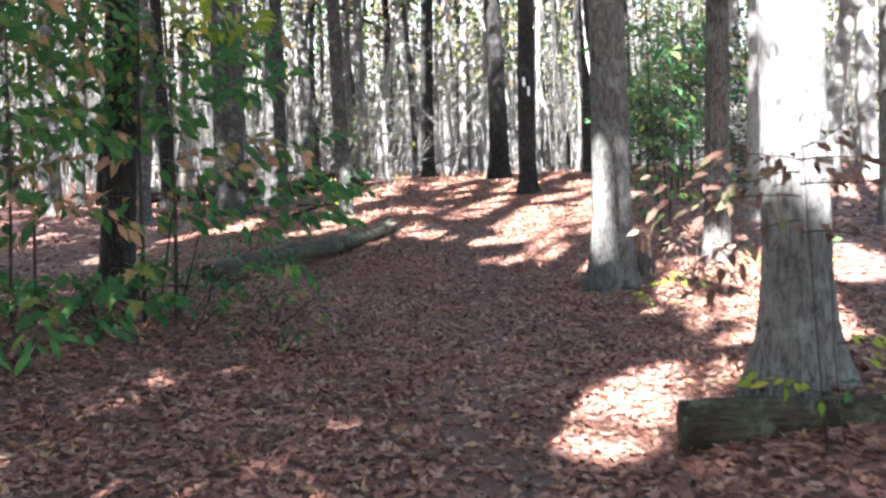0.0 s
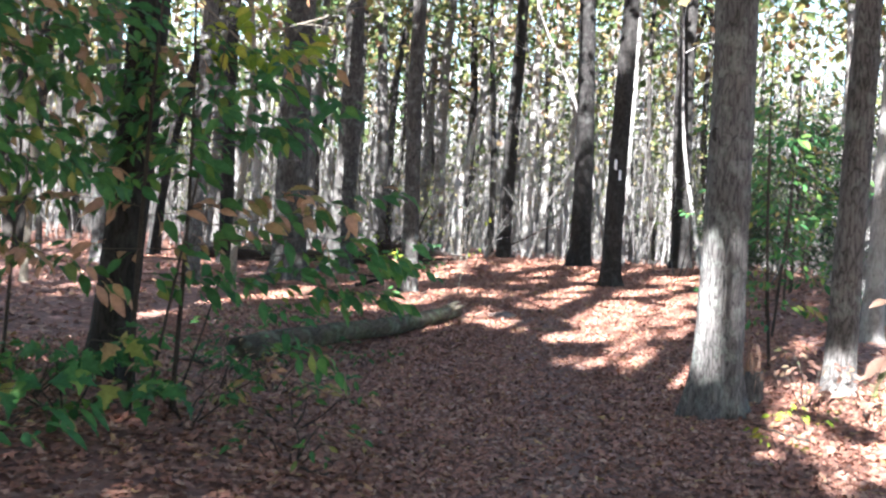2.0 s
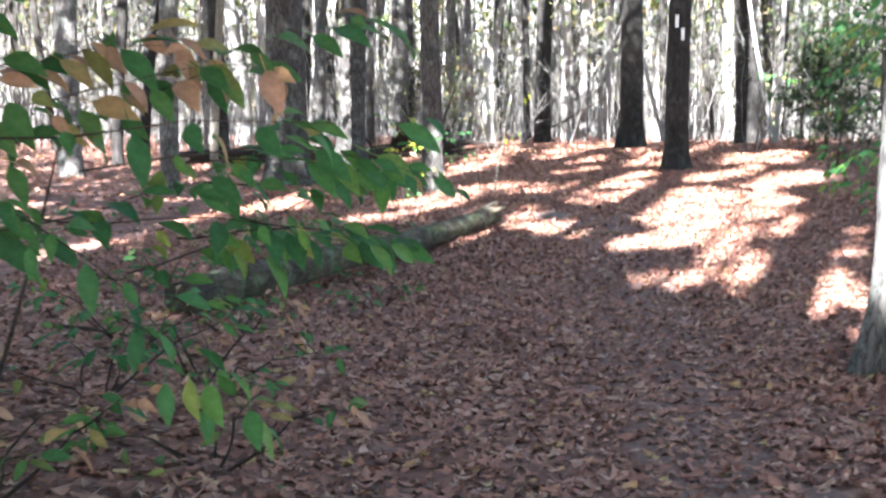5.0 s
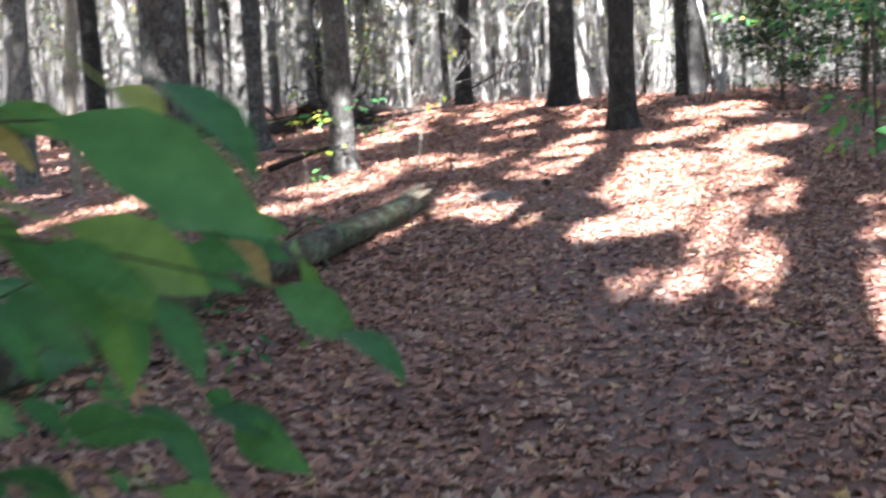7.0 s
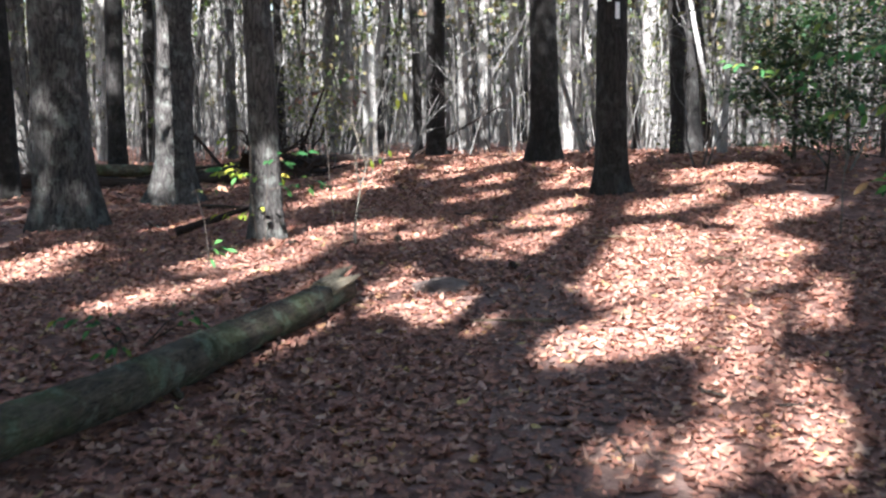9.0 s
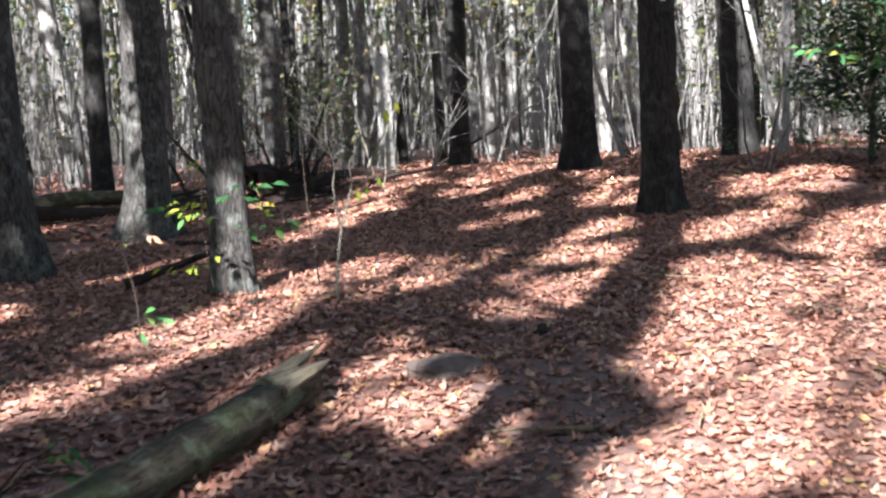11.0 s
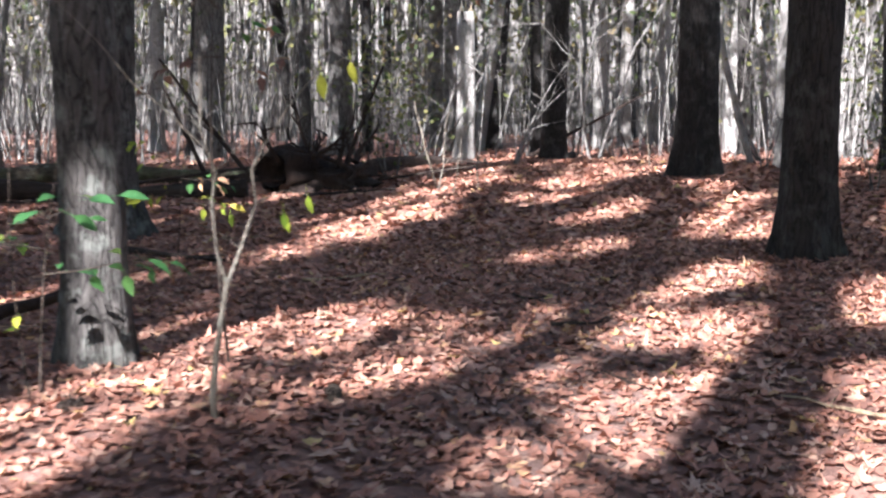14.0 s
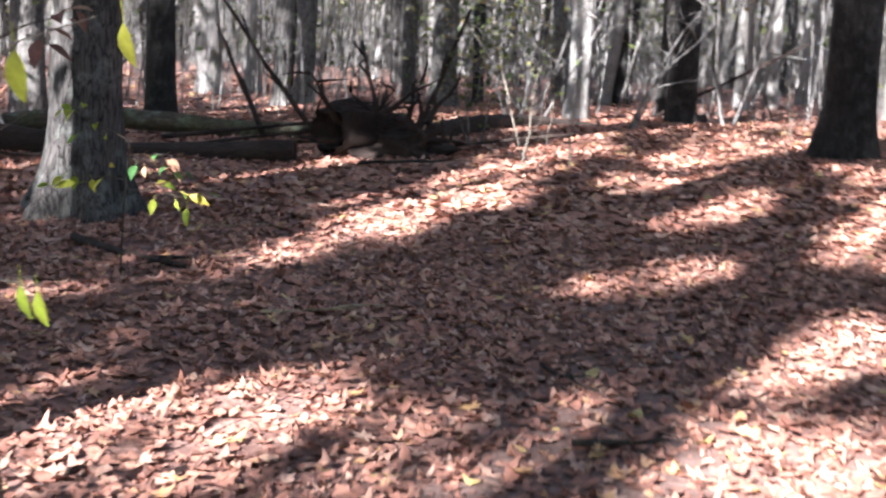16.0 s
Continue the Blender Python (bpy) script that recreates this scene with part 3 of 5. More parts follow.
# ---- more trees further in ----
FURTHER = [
    (4.9, 19.9, 0.14, BARK_PALE),     (4.15, 34.6, 0.27, BARK_SHADED), (4.45, 32.9, 0.05, BARK_PALE), (2.75, 35.5, 0.06, BARK_PALE), (-6.0, 38.0, 0.13, BARK_MID), (-5.2, 42.0, 0.12, BARK_MID),
    (-5.8, 33.8, 0.17, BARK_SHADED), (-6.2, 39.5, 0.14, BARK_MID), (-6.8, 40.2, 0.14, BARK_SHADED), (-4.15, 40.2, 0.2, BARK_MID), (-8.5, 43.0, 0.17, BARK_PALE), (-3.2, 46.0, 0.17, BARK_MID), (-2.6, 44.0, 0.2, BARK_GREY), (-1.9, 45.5, 0.16, BARK_SHADED),
    (-0.8, 41.5, 0.1, BARK_SHADED), (0.35, 46.5, 0.15, BARK_PALE), (0.9, 47.5, 0.14, BARK_PALE), (2.2, 46.0, 0.16, BARK_GREY),
    (3.2, 44.0, 0.14, BARK_SHADED), (5.0, 44.0, 0.18, BARK_PALE), (6.0, 38.0, 0.16, BARK_GREY), (6.8, 30.0, 0.15, BARK_PALE),
    (-6.4, 30.0, 0.16, BARK_SHADED), (-7.6, 34.0, 0.2, BARK_MID), (-5.6, 24.0, 0.14, BARK_MID), (-8.2, 27.0, 0.2, BARK_GREY),
    (-8.1, 20.5, 0.13, BARK_MID), (5.6, 22.5, 0.2, BARK_GREY), (6.4, 18.0, 0.18, BARK_GREY), (7.4, 25.0, 0.16, BARK_SHADED),
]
FAR_LABELS = {BARK_MID.name: "furrowed dark grey trunk deeper in the woods", BARK_PALE.name: "slender pale trunk among the distant trees", BARK_GREY.name: "grey tree trunk deeper in the woods", BARK_SHADED.name: "shaded tree trunk deeper in the woods"}
for i, (x, y, r, bark) in enumerate(FURTHER):
    rnd = random.Random(100 + i)
    tree(x, y, r, rnd.uniform(13, 18), bark, FAR_LABELS[bark.name], (rnd.uniform(-0.03, 0.03), rnd.uniform(-0.02, 0.02)), 100 + i, 14, False, 0.5, 600, 0.32, 1.5, False, "trees in the woods")

tree(-2.25, 45.5, 0.14, 14, BARK_PALE, "pale trunk leaning far over among the others", (0.17, 0.0), 141, 14, False, 0.5, 300, 0.25, 1.2, False, "trees in the woods")

tree(4.5, 33.4, 0.05, 9, BARK_PALE, "thin pale birch-like stem leaning over", (-0.17, 0.0), 142, 8, False, 0.3, 80, 0.14, 0.6, False, "trees in the woods")
tree(2.55, 36.8, 0.05, 8, BARK_PALE, "thin pale stem leaning across the others", (-0.3, 0.0), 143, 8, False, 0.3, 60, 0.14, 0.6, False, "trees in the woods")

# trees behind and beside the walker, whose crowns shade the trail
SHADERS = [
    (-7.0, 1.0, 0.16), (-5.3, -4.0, 0.22), (-3.6, -7.0, 0.22), (2.4, -8.0, 0.2), (-8.0, -9.0, 0.2), (4.6, -3.0, 0.18), (0.4, -14.0, 0.2),
    (-4.4, -14.0, 0.2), (4.4, -13.0, 0.2), (-8.0, 1.5, 0.18), (-2.6, -20.0, 0.2), (3.0, -19.0, 0.2), (-7.6, 5.0, 0.2), (5.6, 4.0, 0.2), (5.2, 9.5, 0.16),
    (-6.6, 12.5, 0.2), (-2.3, -3.0, 0.14), (-1.4, -10.8, 0.2), (-2.9, -4.9, 0.14), (-3.9, -1.5, 0.15), (-9.5, -4.0, 0.2), (-9.8, 7.0, 0.18), (-5.8, -8.5, 0.2), (-9.0, 14.0, 0.18), (-11.0, 12.0, 0.2), (-6.0, 8.5, 0.18), (-5.2, 3.5, 0.16), (-7.4, -0.5, 0.18), (-4.2, 9.0, 0.15), (-4.1, 4.0, 0.17), (-2.2, 2.0, 0.15),
]
for i, (x, y, r) in enumerate(SHADERS):
    rnd = random.Random(300 + i)
    tree(x, y, r, rnd.uniform(14, 19), BARK_GREY, "leafy tree shading the trail", (rnd.uniform(-0.02, 0.02), rnd.uniform(-0.02, 0.02)), 300 + i, 12, False, 0.5, 2300, 0.34, 1.5, True, "trees in the woods")

tree(-0.6, -2.0, 0.06, 7.2, BARK_THIN, "young leafy tree shading the foot of the oak", (0.0, 0.0), 361, 8, False, 0.4, 900, 0.2, 0.55, True, "trees in the woods")

# low leafy trees whose foliage mottles the thick trunks
for x, y, sd in ((-4.5, 22.3, 352), (-7.4, 21.0, 353)):
    tree(x, y, 0.06, 8.0, BARK_THIN, "young leafy tree off the trail", (0.0, 0.0), sd, 8, False, 0.4, 240, 0.2, 0.7, False, "trees in the woods")

# distant trees: a few kinds, copied
kinds = []
rnd = random.Random(5)
for i in range(9):
    bark = (BARK_FAR, BARK_SHADED, BARK_MID, BARK_BLACK, BARK_PALE)[i % 5]
    k = tree(-30 - 4 * i, 60 + 3 * i, (0.07, 0.1, 0.15, 0.12, 0.2, 0.09, 0.17, 0.06, 0.13)[i], rnd.uniform(11, 18), bark, "tree trunk in the distant woods", (rnd.uniform(-0.07, 0.07), rnd.uniform(-0.05, 0.05)), 500 + i, 7, False, 0.4, 300, 0.36, 1.7, False, "distant trees", 0.05, 0.35)
    kinds.append(k)
taken = [(x, y) for x, y, *_ in FURTHER] + [(1.85, 27), (1.58, 34), (-3.55, 28), (-4.25, 25.4), (-0.35, 38.8), (-1.66, 22.45)]
placed = 0
while placed < 70:
    x, y = rnd.uniform(-28, 28), rnd.uniform(-26, 26)
    if -13.5 < x < 7.5 + max(0, y) * 0.25 or any((x - a) ** 2 + (y - b) ** 2 < 3 for a, b in taken):
        continue
    taken.append((x, y))
    copy_thing(rnd.choice(kinds), pose(x, y, hz(x, y), rnd.uniform(-2, 2), rnd.uniform(-2, 2), rnd.uniform(0, 360)) @ Matrix.Diagonal((1.5, 1.5, 1.1, 1)))
    placed += 1
while placed < 290:
    y = rnd.uniform(24, 92)
    x = rnd.uniform(-0.52 * (y + 4), 0.40 * (y + 4))
    if abs(x) < 6.5 and y < 44 and not (y > 40 and rnd.random() < 0.4):
        continue
    if any((x - a) ** 2 + (y - b) ** 2 < 0.8 for a, b in taken):
        continue
    taken.append((x, y))
    s = rnd.uniform(0.75, 1.25)
    copy_thing(rnd.choice(kinds), pose(x, y, hz(x, y), rnd.uniform(-2, 2), rnd.uniform(-2, 2), rnd.uniform(0, 360)) @ Matrix.Diagonal((s, s, 1, 1)))
    placed += 1

# thin crooked undergrowth between the trunks
def undergrowth(x, y, tall, leaves, label, seed, material):
    rnd = random.Random(seed)
    ob = empty("young_tree", x, y, None, label, "young tree", "undergrowth")
    bm = bmesh.new()
    tips = []
    for k in range(3):
        a = rnd.uniform(0, 6.28)
        tips += bough(bm, (0.1 * math.cos(a), 0.1 * math.sin(a), -0.05), (math.cos(a) * 0.3, math.sin(a) * 0.3, 1.0), tall * rnd.uniform(0.6, 1.0), 0.022, 5, rnd, 2)
    part("stem", bm, BARK_FAR, ob)
    pts = [Vector(rnd.choice(tips)) + Vector((rnd.gauss(0, 0.3), rnd.gauss(0, 0.3), rnd.gauss(0, 0.25))) for k in range(leaves)]
    if leaves:
        me = leaves_mesh("foliage", np.array([(p.x, p.y, max(p.z, 0.1)) for p in pts]), rng.uniform(0.07, 0.14, leaves), "oval", 0.6, 0.4)
        me.materials.append(material)
        new("foliage", me).parent = ob
    return ob


brush = [undergrowth(-14 + 3 * i, 56, (2.2, 3.4, 4.5, 2.8, 3.8, 5.0)[i], (150, 60, 220, 0, 120, 260)[i],
                     ("bushy young tree with yellow-green leaves", "thin bare young tree with few leaves")[i in (1, 3)], 700 + i, BRUSH) for i in range(6)]
set_places = [(-0.9, 36.5), (0.3, 39.5), (-2.2, 37.5), (3.1, 36.5), (3.6, 30.5), (2.9, 38.0), (-2.8, 40.0), (5.2, 29.0), (-6.5, 32.0), (4.6, 36.0)]
done = 0
while done < 95:
    if done < len(set_places):
        x, y = set_places[done]
    else:
        y = rnd.uniform(36, 75)
        x = rnd.uniform(-0.48 * y, 0.42 * y)
        if abs(x) < 5 and y < 40:
            continue
    s = rnd.uniform(0.7, 1.3)
    copy_thing(rnd.choice(brush), pose(x, y, hz(x, y), 0, 0, rnd.uniform(0, 360)) @ Matrix.Diagonal((s, s, s, 1)))
    done += 1

for kind, x, y, sc in ((0, -2.1, 33.4, 0.6), (2, 2.5, 35.2, 0.55), (0, -2.3, 36.5, 0.8), (5, 5.6, 40.0, 0.9), (2, -0.6, 42.5, 0.8), (0, 3.2, 31.5, 0.4)):
    copy_thing(brush[kind], pose(x, y, hz(x, y), 0, 0, 50 * kind) @ Matrix.Diagonal((sc, sc, sc, 1)))


def dark_evergreen(x, y, tall, wide, seed):
    """A young dark evergreen: a thin stem with whorls of drooping boughs in dense small foliage."""
    rnd = random.Random(seed)
    ob = empty("young_evergreen", x, y, None, "dark dense young evergreen in the shade", "young tree", "dark evergreens")
    bm = bmesh.new()
    tips = []
    tube(bm, [(0, 0, -0.1), (0.03, 0, tall * 0.5), (0, 0, tall)], [0.04, 0.025, 0.006], 6, False)
    for k in range(26):
        q = k / 26
        a = rnd.uniform(0, 6.28)
        ln = wide * (1.05 - 0.8 * q) * rnd.uniform(0.7, 1.1)
        tips += bough(bm, (0, 0, 0.3 + q * (tall - 0.5)), (math.cos(a), math.sin(a), 0.05), ln, 0.012, 4, rnd, 1, 0.06)
    part("trunk", bm, TWIG, ob)
    pts = [Vector(rnd.choice(tips)) * rnd.uniform(0.75, 1.0) + Vector((rnd.gauss(0, 0.14), rnd.gauss(0, 0.14), rnd.gauss(0, 0.06) + 0.3)) for k in range(3400)]
    me = leaves_mesh("foliage", np.array([(p.x, p.y, max(0.1, p.z)) for p in pts]), rng.uniform(0.06, 0.12, len(pts)), "scrap", 0.35, 0.3)
    me.materials.append(EVERGREEN)
    new("foliage", me).parent = ob
    return ob


for x, y, tall, wide, sd in ((5.4, 27.5, 3.6, 1.3, 901), (6.6, 31.5, 4.5, 1.5, 902), (4.9, 30.3, 2.4, 1.0, 903), (6.2, 24.8, 4.0, 1.3, 904), (5.9, 35.5, 4.5, 1.4, 905), (7.6, 36.5, 5.0, 1.6, 906)):
    dark_evergreen(x, y, tall, wide, sd)

# the woods beyond, too many to count
bm = bmesh.new()
for i in range(3200):
    y = rnd.uniform(66, 150)
    x = rnd.uniform(-0.6 * y, 0.5 * y)
    r = rnd.uniform(0.06, 0.25)
    h = rnd.uniform(9, 18)
    lx, ly = rnd.uniform(-0.6, 0.6), rnd.uniform(-0.6, 0.6)
    z = hz(x, y) - 0.3
    tube(bm, [(x, y, z), (x + lx * 0.3, y, z + h * 0.4), (x + lx, y + ly, z + h)], [r, r * 0.7, r * 0.15], 5, False)
far_woods = part("far_woods", bm, BARK_FAR)
tagged(far_woods, "dense grey trunks of the woods beyond", "woods", kind="stuff")
bm = bmesh.new()
for i in range(3000):
    y = 36 + 44 * rnd.random() ** 1.3
    x = rnd.uniform(-0.5, 0.42) * (y + 2)
    if abs(x + 0.5) < 4.2 and y < 41:
        continue
    h, r = rnd.uniform(0.8, 6.5), rnd.uniform(0.006, 0.022)
    lx, ly = rnd.gauss(0, 0.16) * h, rnd.gauss(0, 0.16) * h
    z = hz(x, y) - 0.05
    mid = (x + lx * 0.35 + rnd.gauss(0, 0.08), y + ly * 0.35, z + h * 0.5)
    tube(bm, [(x, y, z), mid, (x + lx, y + ly, z + h)], [r, r * 0.75, r * 0.3], 3, False)
    for k in range(rnd.randint(0, 3)):
        q = rnd.uniform(-0.3, 0.5)
        foot = (mid[0] - lx * 0.2 * (q < 0), mid[1], mid[2] + h * q * 0.6)
        w = rnd.uniform(0.3, 1.0)
        tube(bm, [foot, (foot[0] + rnd.uniform(-w, w), foot[1] + rnd.uniform(-w, w), foot[2] + rnd.uniform(-0.1, 0.7) * w)], [r * 0.6, r * 0.25], 3, False)
tagged(part("thicket", bm, BARK_FAR), "tangle of thin bare stems deep among the trees", "thicket", kind="stuff")
n = 16000
ty = 34 + 46 * rng.random(n) ** 1.2
tx = rng.uniform(-0.48, 0.42, n) * ty
clump = np.array([noise.noise(Vector((a * 0.45, b * 0.3, 3.3))) for a, b in zip(tx, ty)])
far_off = (clump > 0.02) & ((abs(tx) > 4.5) | (ty > 40))
tx, ty = tx[far_off], ty[far_off]
tz = height(tx, ty) + 0.4 + rng.gamma(2.0, 1.3, len(tx))
me = leaves_mesh("thicket_leaves", np.stack([tx, ty, tz], -1), rng.uniform(0.07, 0.16, len(tx)), "scrap", 0.8, 0.5)
me.materials.append(BRUSH)
tagged(new("thicket_leaves", me), "sparse yellow-green leaves among the thin stems", "foliage", kind="stuff")
n = 34000
fy = rng.uniform(62, 150, n)
fx = rng.uniform(-0.62, 0.52, n) * fy
fz = height(fx, fy) + rng.gamma(2.4, 3.5, n)
me = leaves_mesh("far_foliage", np.stack([fx, fy, fz], -1), rng.uniform(0.25, 0.6, n), "scrap", 0.9, 0.5)
me.materials.append(BRUSH)
tagged(new("far_foliage", me), "yellow-green foliage deep in the woods", "foliage", kind="stuff")

# ---- leafy plants ----


def single_leaf(kind, material, fold=0.25, droop=0.35):
    """One leaf of unit length with a folded midrib and a drooping tip; stalk at the origin, pointing along y."""
    if kind == "oval":
        prof = [(0.0, 0.0), (0.1, 0.1), (0.27, 0.19), (0.48, 0.22), (0.68, 0.165), (0.86, 0.07), (1.0, 0.0)]
    elif kind == "narrow":
        prof = [(0.0, 0.0), (0.15, 0.09), (0.35, 0.15), (0.55, 0.17), (0.75, 0.13), (0.9, 0.06), (1.0, 0.0)]
    else:
        prof = [(0.0, 0.0), (0.05, 0.2), (0.22, 0.42), (0.3, 0.22), (0.55, 0.36), (0.6, 0.17), (1.0, 0.0)]
    bm = bmesh.new()
    mid = [bm.verts.new((0, t, -droop * t * t)) for t, w in prof]
    for sgn in (-1, 1):
        edge = [bm.verts.new((sgn * w, t + 0.04 * (w > 0), -droop * t * t + fold * w)) if 0 < i < len(prof) - 1 else mid[i] for i, (t, w) in enumerate(prof)]
        for i in range(len(prof) - 1):
            vs = [mid[i], edge[i], edge[i + 1], mid[i + 1]]
            vs = [v for j, v in enumerate(vs) if v not in vs[:j]]
            bm.faces.new(vs if sgn < 0 else vs[::-1])
    stalk = [bm.verts.new(p) for p in ((-0.012, -0.5, 0.03), (0.012, -0.5, 0.03), (0.01, 0.02, 0.0), (-0.01, 0.02, 0.0))]
    bm.faces.new(stalk)
    me = bpy.data.meshes.new("leaf")
    for f in bm.faces:
        f.smooth = True
    bm.to_mesh(me)
    bm.free()
    me.materials.append(material)
    return me


LEAF = {}
for mat_key, mat in (("green", LEAF_GREEN), ("mixed", LEAF_MIXED), ("russet", LEAF_RUSSET), ("yellow", LEAF_YELLOW)):
    for kind in ("oval", "narrow", "lobed"):
        LEAF[mat_key, kind] = single_leaf(kind, mat)


def put_leaf(parent, key, at, ahead, size, rnd):
    """A leaf of its own under parent, pointing along ahead, its face mostly up."""
    ob = new("leaf", LEAF[key])
    ob.parent = parent
    a = Vector(ahead).normalized()
    a = (a + Vector((0, 0, -rnd.uniform(-0.1, 0.6)))).normalized()
    right = a.cross(Vector((rnd.uniform(-0.7, 0.5), rnd.uniform(-1.4, 0.1), 0.85))).normalized()
    up = right.cross(a)
    m = Matrix((right, a, up)).transposed().to_4x4()
    ob.matrix_local = Matrix.Translation(at) @ m @ Matrix.Diagonal((size, size, size, 1))
    return ob


def spray(thing, bm, start, direction, length, key, count, size, rnd, radius=0.004, droop=0.012):
    """A crooked thin twig with leaves on short stalks to both sides, unevenly spaced."""
    p, d = Vector(start), Vector(direction).normalized()
    line, radii = [p.copy()], [radius]
    steps = max(4, count // 2)
    for i in range(steps):
        d = (d + Vector((rnd.uniform(-0.22, 0.22), rnd.uniform(-0.22, 0.22), rnd.uniform(-0.16, 0.16) - droop))).normalized()
        p = p + d * length / steps * rnd.uniform(0.6, 1.4)
        line.append(p.copy())
        radii.append(radius * (1 - 0.8 * (i + 1) / steps))
        side = d.cross(Vector((0, 0, 1))).normalized()
        for sgn in (-1, 1):
            if rnd.random() < 0.1:
                continue
            a = d * rnd.uniform(0.2, 0.9) + side * sgn * rnd.uniform(0.5, 1.2) + Vector((0, 0, rnd.uniform(-0.5, 0.35)))
            q = p + a.normalized() * rnd.uniform(0.02, 0.13) + Vector((0, 0, rnd.uniform(-0.04, 0.04)))
            put_leaf(thing, key, q, a, size * rnd.uniform(0.6, 1.25), rnd)
    put_leaf(thing, key, p, d, size * rnd.uniform(0.9, 1.2), rnd)
    tube(bm, line, radii, 4, False)


def stem_line(foot, head, bend, rnd, steps=8):
    a, b = Vector(foot), Vector(head)
    off = Vector((rnd.uniform(-1, 1), rnd.uniform(-1, 1), 0)) * bend
    return [a.lerp(b, i / steps) + off * math.sin(math.pi * i / steps) for i in range(steps + 1)]


def leafy_sapling(name, x, y, label, stems, sprays, seed, bark=TWIG, category="sapling", dense=False):
    """stems: (foot offset, head, radius); sprays: (start, direction, length, key, count, leaf size), all from the foot."""
    rnd = random.Random(seed)
    ob = empty(name, x, y, None, label, category)
    for foot, head, r in stems:
        bm = bmesh.new()
        line = stem_line(foot, head, 0.06, rnd)
        tube(bm, line, [r * (1 - 0.75 * i / (len(line) - 1)) for i in range(len(line))], 6, False)
        part("stem", bm, bark, ob)
    if dense:
        extra = []
        for start, way, length, key, count, size in sprays:
            for turn, lift in ((0.45, 0.14), (-0.5, 0.05)):
                d = Matrix.Rotation(turn + rnd.uniform(-0.15, 0.15), 3, "Z") @ Vector((way[0], way[1], 0.06))
                extra.append((Vector(start) + Vector((0, 0, lift)), d, length * 0.8, rnd.choice((key, key, ("mixed", "oval"))), int(count * 0.5), size))
        sprays = list(sprays) + extra
    for start, way, length, key, count, size in sprays:
        bm = bmesh.new()
        spray(ob, bm, start, way, length, key, count, size, rnd)
        part("twig", bm, bark, ob)
    return ob


def shrub(x, y, label, key, wide, tall, twigs, count, size, seed, name="shrub"):
    rnd = random.Random(seed)
    ob = empty(name, x, y, None, label, "shrub")
    for k in range(twigs):
        a = 6.283 * k / twigs + rnd.uniform(-0.4, 0.4)
        up = rnd.uniform(0.35, 1.0)
        bm = bmesh.new()
        head = Vector((math.cos(a) * wide * rnd.uniform(0.3, 0.7), math.sin(a) * wide * rnd.uniform(0.3, 0.7), tall * up * 0.75))
        line = stem_line((0, 0, -0.05), head, 0.05, rnd, 5)
        tube(bm, line, [0.008, 0.007, 0.006, 0.005, 0.004, 0.003], 4, False)
        spray(ob, bm, head, (math.cos(a), math.sin(a), rnd.uniform(-0.1, 0.5)), wide * 0.5, key, count, size, rnd, 0.004)
        part("stem", bm, TWIG, ob)
    return ob


# saplings in front of the dark tree, with a long low branch over the trail's edge
leafy_sapling("sapling", -2.3, 9.7, "thin sapling with green and orange leaves hanging over the trail", [
    ((0, 0, -0.1), (0.12, 0.1, 3.4), 0.02), ((0.1, -0.1, -0.1), (0.45, 0.2, 2.4), 0.012)], [
    ((0.05, 0.0, 0.8), (1.65, 0.8, 0.0), 1.85, ("green", "oval"), 46, 0.145),
    ((0.05, 0.0, 0.95), (1.5, 0.1, 0.08), 1.45, ("green", "oval"), 34, 0.12),
    ((0.05, 0.05, 1.0), (1.0, 0.3, 0.08), 1.5, ("mixed", "oval"), 34, 0.145),
    ((0.05, 0.0, 0.85), (1.0, 0.3, 0.08), 1.35, ("green", "oval"), 34, 0.12),
    ((0.3, 0.1, 1.15), (1.0, -0.1, 0.08), 1.0, ("mixed", "oval"), 33, 0.145),
    ((0.05, 0.0, 1.2), (0.9, 0.4, 0.12), 1.1, ("mixed", "oval"), 33, 0.145),
    ((0.95, 0.55, 0.92), (1.0, 0.15, 0.05), 0.6, ("green", "oval"), 20, 0.13),
    ((0.95, 0.2, 1.0), (1.0, -0.2, 0.02), 0.6, ("green", "oval"), 20, 0.13),
    ((1.0, 0.7, 0.8), (1.0, 0.2, -0.1), 0.65, ("green", "oval"), 18, 0.13),
    ((0.9, 0.4, 0.75), (1.0, 0.1, -0.1), 0.6, ("green", "oval"), 18, 0.13),
    ((0.05, 0.0, 1.25), (-1.0, -0.1, 0.1), 1.2, ("mixed", "oval"), 36, 0.145),
    ((0.05, 0.0, 1.0), (-0.9, 0.3, 0.05), 1.1, ("mixed", "oval"), 33, 0.145),
    ((0.5, 0.0, 1.08), (1.3, -0.2, 0.08), 1.2, ("green", "oval"), 12, 0.13),
    ((0.7, 0.1, 0.98), (1.0, 0.05, 0.06), 0.95, ("green", "oval"), 10, 0.11),
    ((0.6, 0.8, 0.58), (1.0, 1.1, 0.03), 1.1, ("green", "oval"), 18, 0.13)], 21)
